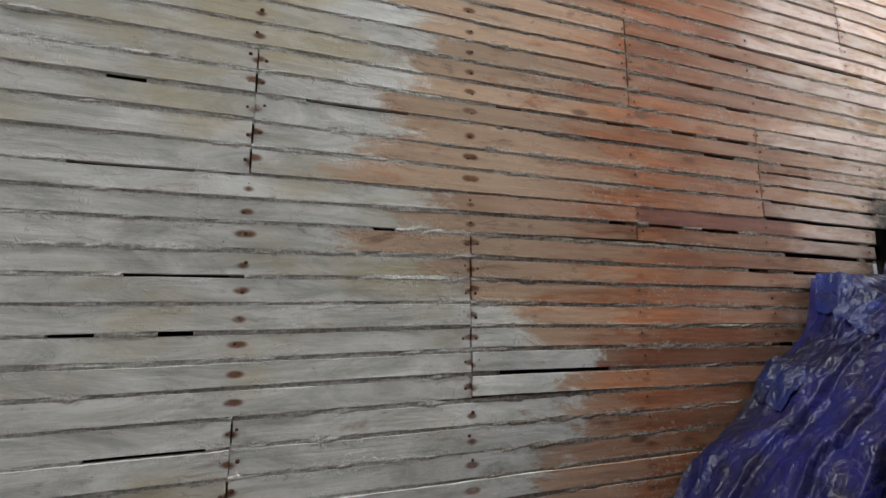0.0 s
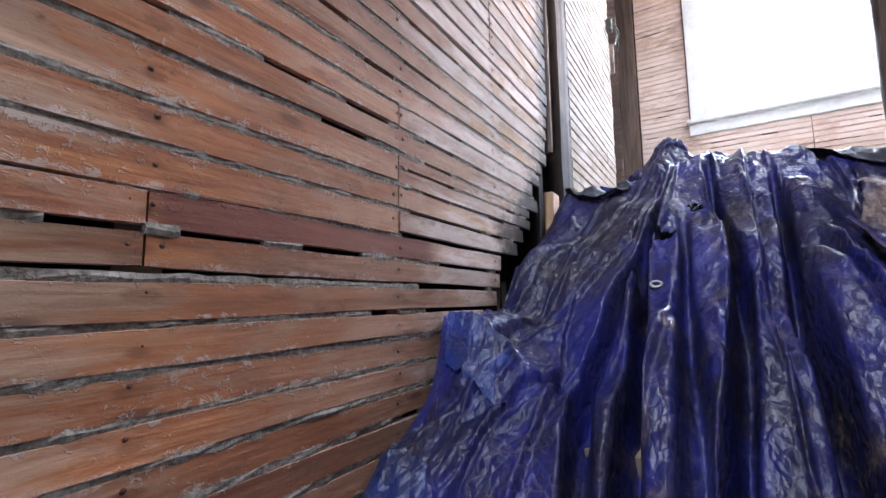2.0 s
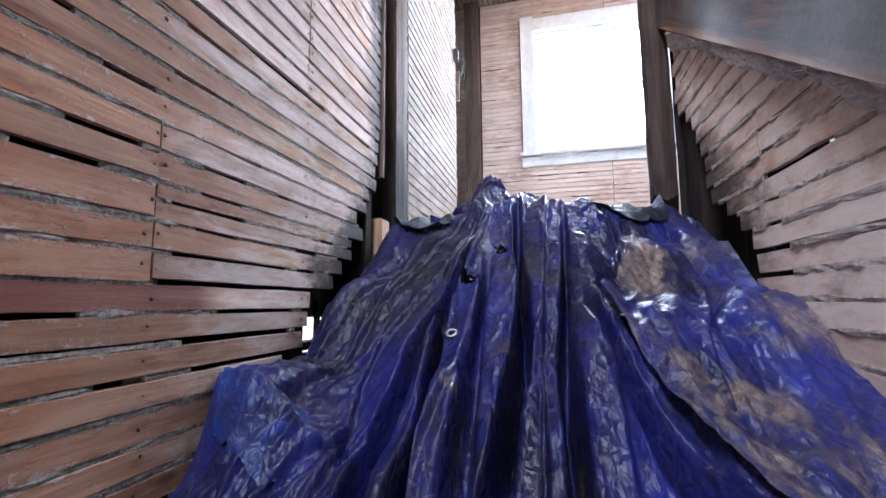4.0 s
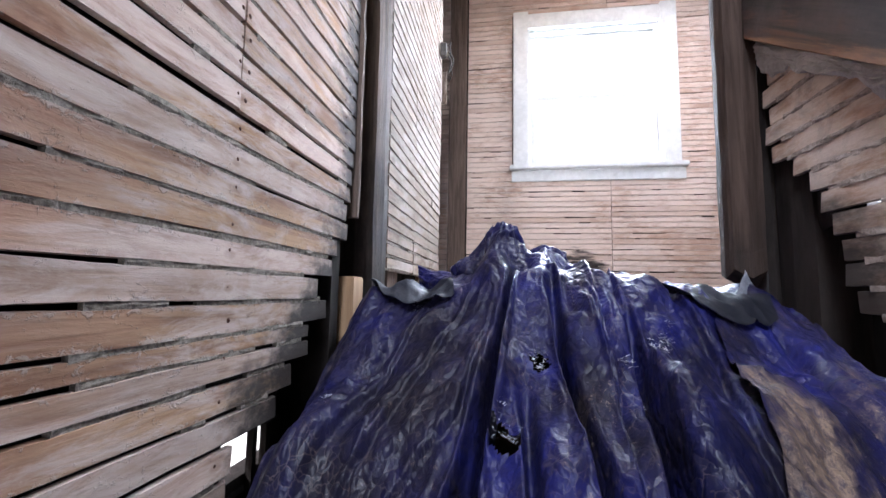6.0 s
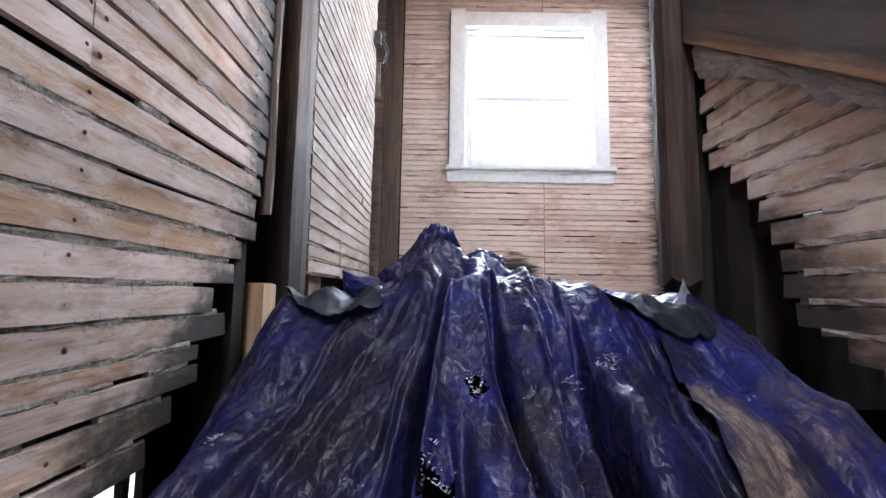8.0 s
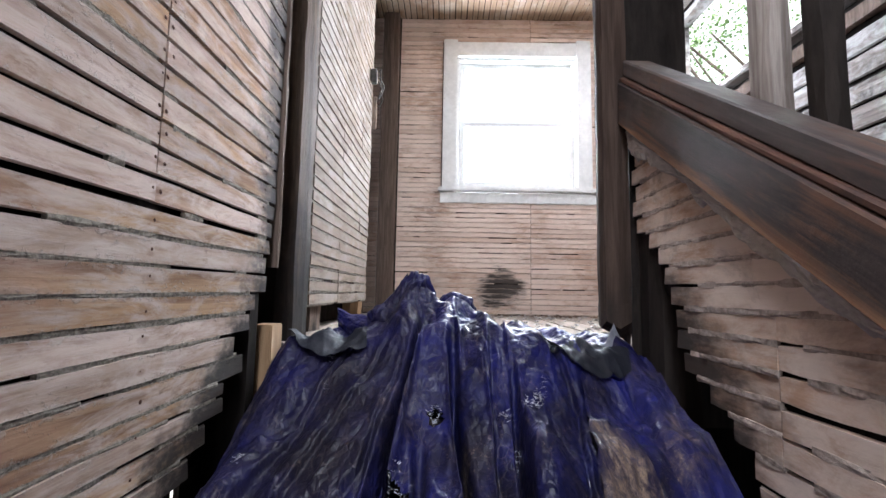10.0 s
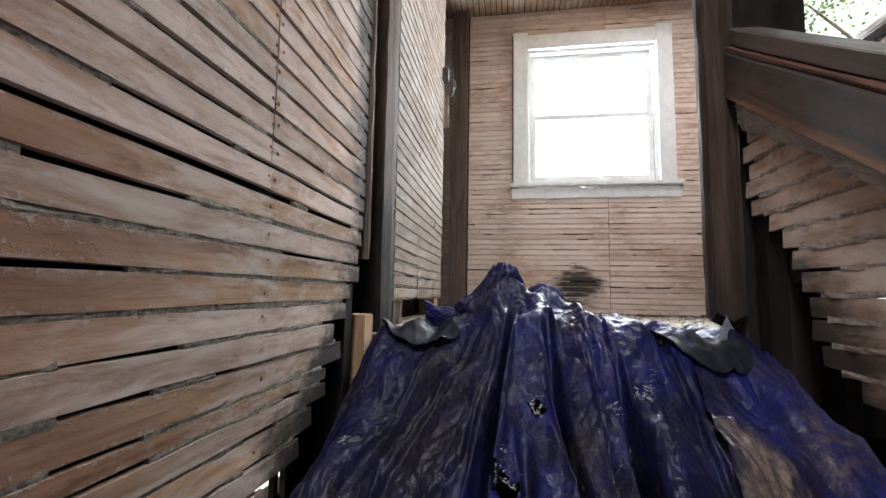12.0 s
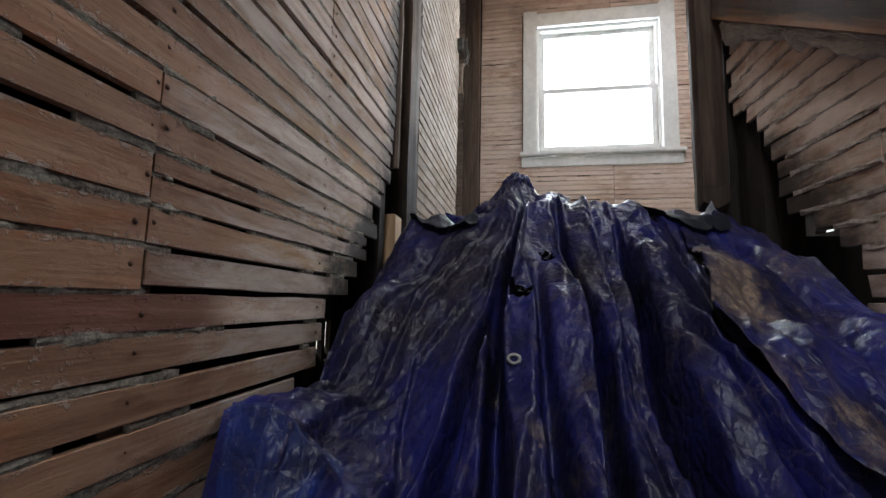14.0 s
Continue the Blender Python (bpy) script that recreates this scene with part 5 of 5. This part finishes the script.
OPEN = {}
for k, a, b in ((0, -0.02, 0.145), (3, -0.365, -0.19), (3, -0.14, -0.12), (11, 0.36, 0.615), (9, -0.36, -0.30), (9, -0.22, -0.17), (5, 0.11, 0.15), (-1, 0.36, 0.42),
                (-1, 0.832, 0.908), (-1, 0.982, 1.085), (-2, 1.196, 1.348), (0, 0.93, 1.03), (-1, 1.20, 1.31), (0, 1.20, 1.30), (1, 1.19, 1.29), (2, 1.15, 1.45), (2, 1.49, 1.57),
                (3, 1.12, 1.55), (4, 1.25, 1.48), (5, 1.18, 1.47), (6, 1.20, 1.45), (-4, 1.13, 1.26), (1, 1.49, 1.58), (-5, 1.575, 1.80), (-2, 1.75, 1.87), (3, 0.56, 0.68), (4, 0.74, 0.84),
                (4, 0.90, 1.02), (4, 0.63, 0.70), (-6, 1.15, 1.34), (-7, 1.278, 1.60), (-7, 1.66, 1.9), (-8, 1.22, 1.42), (-8, 1.45, 1.9), (-9, 1.15, 1.43), (-9, 1.5, 1.72), (-10, 1.25, 1.55), (-10, 1.62, 1.95),
                (-11, 1.30, 1.50), (-11, 1.56, 1.9), (-12, 1.15, 1.35), (-12, 1.5, 1.95), (-13, 1.4, 1.8), (-14, 1.3, 1.7), (-15, 1.5, 1.9), (-3, 1.02, 1.10), (-4, 0.9, 0.98)):
    OPEN.setdefault(k, []).append((a, b))
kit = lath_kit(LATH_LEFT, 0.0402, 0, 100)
rng = random.Random(41)
keys = bmesh.new()
nails = bmesh.new()
group = 0


def course(top, low, a, b, end, torn):
    """One strip between two joints given as heights at both its ends."""
    mid = (top[0] + low[0]) / 2, (top[1] + low[1]) / 2
    size = (top[0] - low[0] + top[1] - low[1]) / 2
    put_lath(kit, left_wall, 0, a + 0.0004 + rng.uniform(0, 0.002), b - rng.uniform(0, 0.003), 0.81, mid[0], mid[1], rng, b == end and torn, (size - 0.0056) / 0.0402)
    return mid


def fill_joint(k, a, b, za, zb, chance):
    key_strips(keys, 0, 0.8094, 0.004, open_runs(a, b, OPEN.get(k, []), rng, chance, za, zb), rng, 0.0105)


for k in range(-49, 25):
    z_mid = gap_z(k + 0.5, 0.5)
    if k % 7 == 0:
        group = rng.randrange(3)
    if 1.33 < z_mid <= 1.62:
        first = 1
    elif 1.62 < z_mid <= 1.71 or 1.93 < z_mid < 2.0:
        first = 2
    elif z_mid <= 2.0:
        first = 0
    else:
        first = group
    z_end = gap_z(k + 0.5, 1.8)
    end = interp(z_end, (1.2, 1.40, 1.55, 1.66, 1.70, 1.745, 1.831, 1.934, 2.116, 2.30, 2.60), (1.30, 1.37, 1.45, 1.545, 1.625, 1.70, 1.80, 1.865, 1.965, 2.0, 2.003))
    torn = z_end < 2.2
    if torn:
        end += rng.uniform(-0.055, 0.04)
    joints = [-1.79] + [x for x in (-0.105 + 0.406 * n for n in range(-3, 6)) if (round((x + 0.105) / 0.406) - first) % 3 == 0 and -1.5 < x < end - 0.06] + [end]
    if k == 0:
        joints = sorted(set(joints) | {NARROW})
    for a, b in zip(joints, joints[1:]):
        top, low = (gap_z(k, a), gap_z(k, b)), (gap_z(k + 1, a), gap_z(k + 1, b))
        if k == 0 and a >= NARROW:
            # a wide course made up of a narrow strip and a common one
            split = top[0] - 0.028, top[1] - 0.028
            course(top, split, a, b, end, torn)
            course(split, low, a, b, end, torn)
            key_strips(keys, 0, 0.8094, 0.004, open_runs(a, b - 0.03, [(1.14, 1.31), (1.60, 1.66)], rng, 0.2, *split), rng, 0.0095)
        else:
            course(top, low, a, b, end, torn)
        fill_joint(k, a, min(b, end - 0.03), top[0], top[1], 0.12 if a < 0.5 else 0.22)
    for n in range(-2, 6):
        x = -0.105 + 0.406 * n
        if x < end - 0.02 and -0.9 < x:
            for dx in ((-0.011, 0.011) if x in joints else (0.0,)):
                nail_disc(nails, x + dx + rng.uniform(-0.006, 0.006), 0.8096, gap_z(k + 0.5, x) + rng.uniform(-0.006, 0.006), rng.uniform(0.0026, 0.0042), (0, -1, 0))
part("plaster_keys", keys, PLASTER_KEYS, left_wall, kind="stuff")
part("nail_heads", nails, RUST, left_wall, kind="stuff")

# ---- the lath wall of the landing ----
landing_wall = thing("wall_landing", label="limewashed lath wall of the landing, raised off the floor", category="wall", kind="structure")
part("backing", boxes(((2.33, 0.832, 2.02), (3.40, 0.836, CEILING))), CHAR_AND_SHADE, landing_wall)
kit = lath_kit(LATH_LANDING, 0.0385, 0, 200)
rng = random.Random(42)
keys = bmesh.new()
for k in range(46):
    z = 2.03 + 0.0456 * k
    if z > CEILING - 0.01:
        break
    end = 3.40 + rng.uniform(-0.012, 0.012)
    cut = (2.736, 3.142)[k // 6 % 2]
    for a, b in ((2.332, cut), (cut, end)):
        put_lath(kit, landing_wall, 0, a + 0.002, b - 0.001, 0.815, z + rng.uniform(-0.002, 0.002), z + rng.uniform(-0.002, 0.002), rng)
    key_strips(keys, 0, 0.8165, 0.004, open_runs(2.33, 3.39, [], rng, 0.8, z - 0.0228, z - 0.0228), rng, 0.0085)
part("plaster_keys", keys, PLASTER_KEYS, landing_wall, kind="stuff")

# ---- the end wall round the window ----
kit = lath_kit(LATH_BACK, 0.0310, 1, 300)
rng = random.Random(43)
keys = bmesh.new()
for k in range(61):
    z = LANDING + 0.02 + 0.0364 * k
    if z > CEILING - 0.012:
        break
    joint = -0.262 if (k // 7) % 2 == 0 or z < 2.71 else 0.15
    if z < 2.70 or z > 3.955:
        spans = [(-1.06 + rng.uniform(-0.0, 0.05), joint), (joint, 0.712)]
    else:
        spans = [(-1.06 + rng.uniform(0.0, 0.05), -0.712), (0.392, 0.712)]
    for a, b in spans + [(0.842, 0.936)]:
        dz = rng.uniform(-0.0015, 0.0015)
        put_lath(kit, north, 1, a + 0.002, b - 0.002, 3.94, z + dz, z + dz + rng.uniform(-0.001, 0.001), rng)
        key_strips(keys, 1, 3.9425, 0.004, open_runs(a, b, [], rng, 0.95 if b > 0.6 else 0.7, z - 0.0182, z - 0.0182), rng, 0.0075)
part("plaster_keys", keys, KEYS_BACK, north, kind="stuff")

# ---- the right stair wall below the sloping board ----
right_wall = thing("wall_right", label="smoked lath wall with burnt broken ends", category="wall", kind="structure")
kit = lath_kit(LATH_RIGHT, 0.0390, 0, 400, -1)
rng = random.Random(44)
keys = bmesh.new()
for k in range(40):
    z = 2.4635 - 0.0448 * k
    low = max(2.0 - (2.532 + 0.02 - z) / 0.733, -1.5)
    end = min(interp(z, (0.8, 1.60, 1.75, 1.806, 1.85, 1.885, 1.91, 1.955, 2.0, 2.04, 2.09, 2.15, 2.19, 2.24, 2.32), (1.50, 1.53, 1.56, 1.59, 1.615, 1.70, 1.755, 1.775, 1.79, 1.81, 1.835, 1.87, 1.885, 1.975, 1.985)) + rng.uniform(-0.02, 0.02), 1.985)
    if end - low < 0.05:
        continue
    cuts = [low] + [x for x in (-0.53, 0.69) if low + 0.05 < x + 0.406 * (k // 5 % 3) < end] + [end]
    cuts = [cuts[0]] + [c + 0.406 * (k // 5 % 3) if c not in (low, end) else c for c in cuts[1:]]
    for a, b in zip(cuts, cuts[1:]):
        put_lath(kit, right_wall, 0, a + 0.002, b - 0.001, -0.15, z, z + rng.uniform(-0.003, 0.003), rng, b == end)
        key_strips(keys, 0, -0.1472, -0.0036, open_runs(a, b - 0.05, [(end - 0.13, end)] if rng.random() < 0.35 else [], rng, 0.10, z - 0.0224, z - 0.0224), rng, 0.0105)
part("plaster_keys", keys, KEYS_RIGHT, right_wall, kind="stuff")
# rough plaster left hanging under the sloping board
CU, CV = np.meshgrid(np.linspace(-1.2, 1.985, 560), np.linspace(0, 1, 22), indexing="ij")
n1 = noise_grid(CU * 11, CV * 2, 3.0)
n2 = noise_grid(CU * 45, CV * 9, 6.0)
n3 = noise_grid(CU * 120, CV * 20, 9.0)
hang = 0.050 + 0.026 * n1 + 0.018 * noise_grid(CU * 30, CV * 0, 4.0) + 0.03 * smooth(1.80, 1.98, CU)
CZ = skirt_z(CU) + 0.003 - CV * np.clip(hang, 0.006, 0.11)
body = np.clip(0.008 * smooth(0.0, 0.25, CV) * smooth(1.0, 0.72, CV) * (1.0 + 1.2 * n1) + 0.0045 * n2 + 0.002 * n3, -0.004, 0.02)
CY = -0.1515 + body + 0.006 * smooth(1.0, 0.85, CV)
bm = bmesh.new()
grid_mesh(bm, CU, CY, CZ)
part("plaster_lip", bm, PLASTER, right_wall, "rough grey plaster crust under the board", kind="stuff")
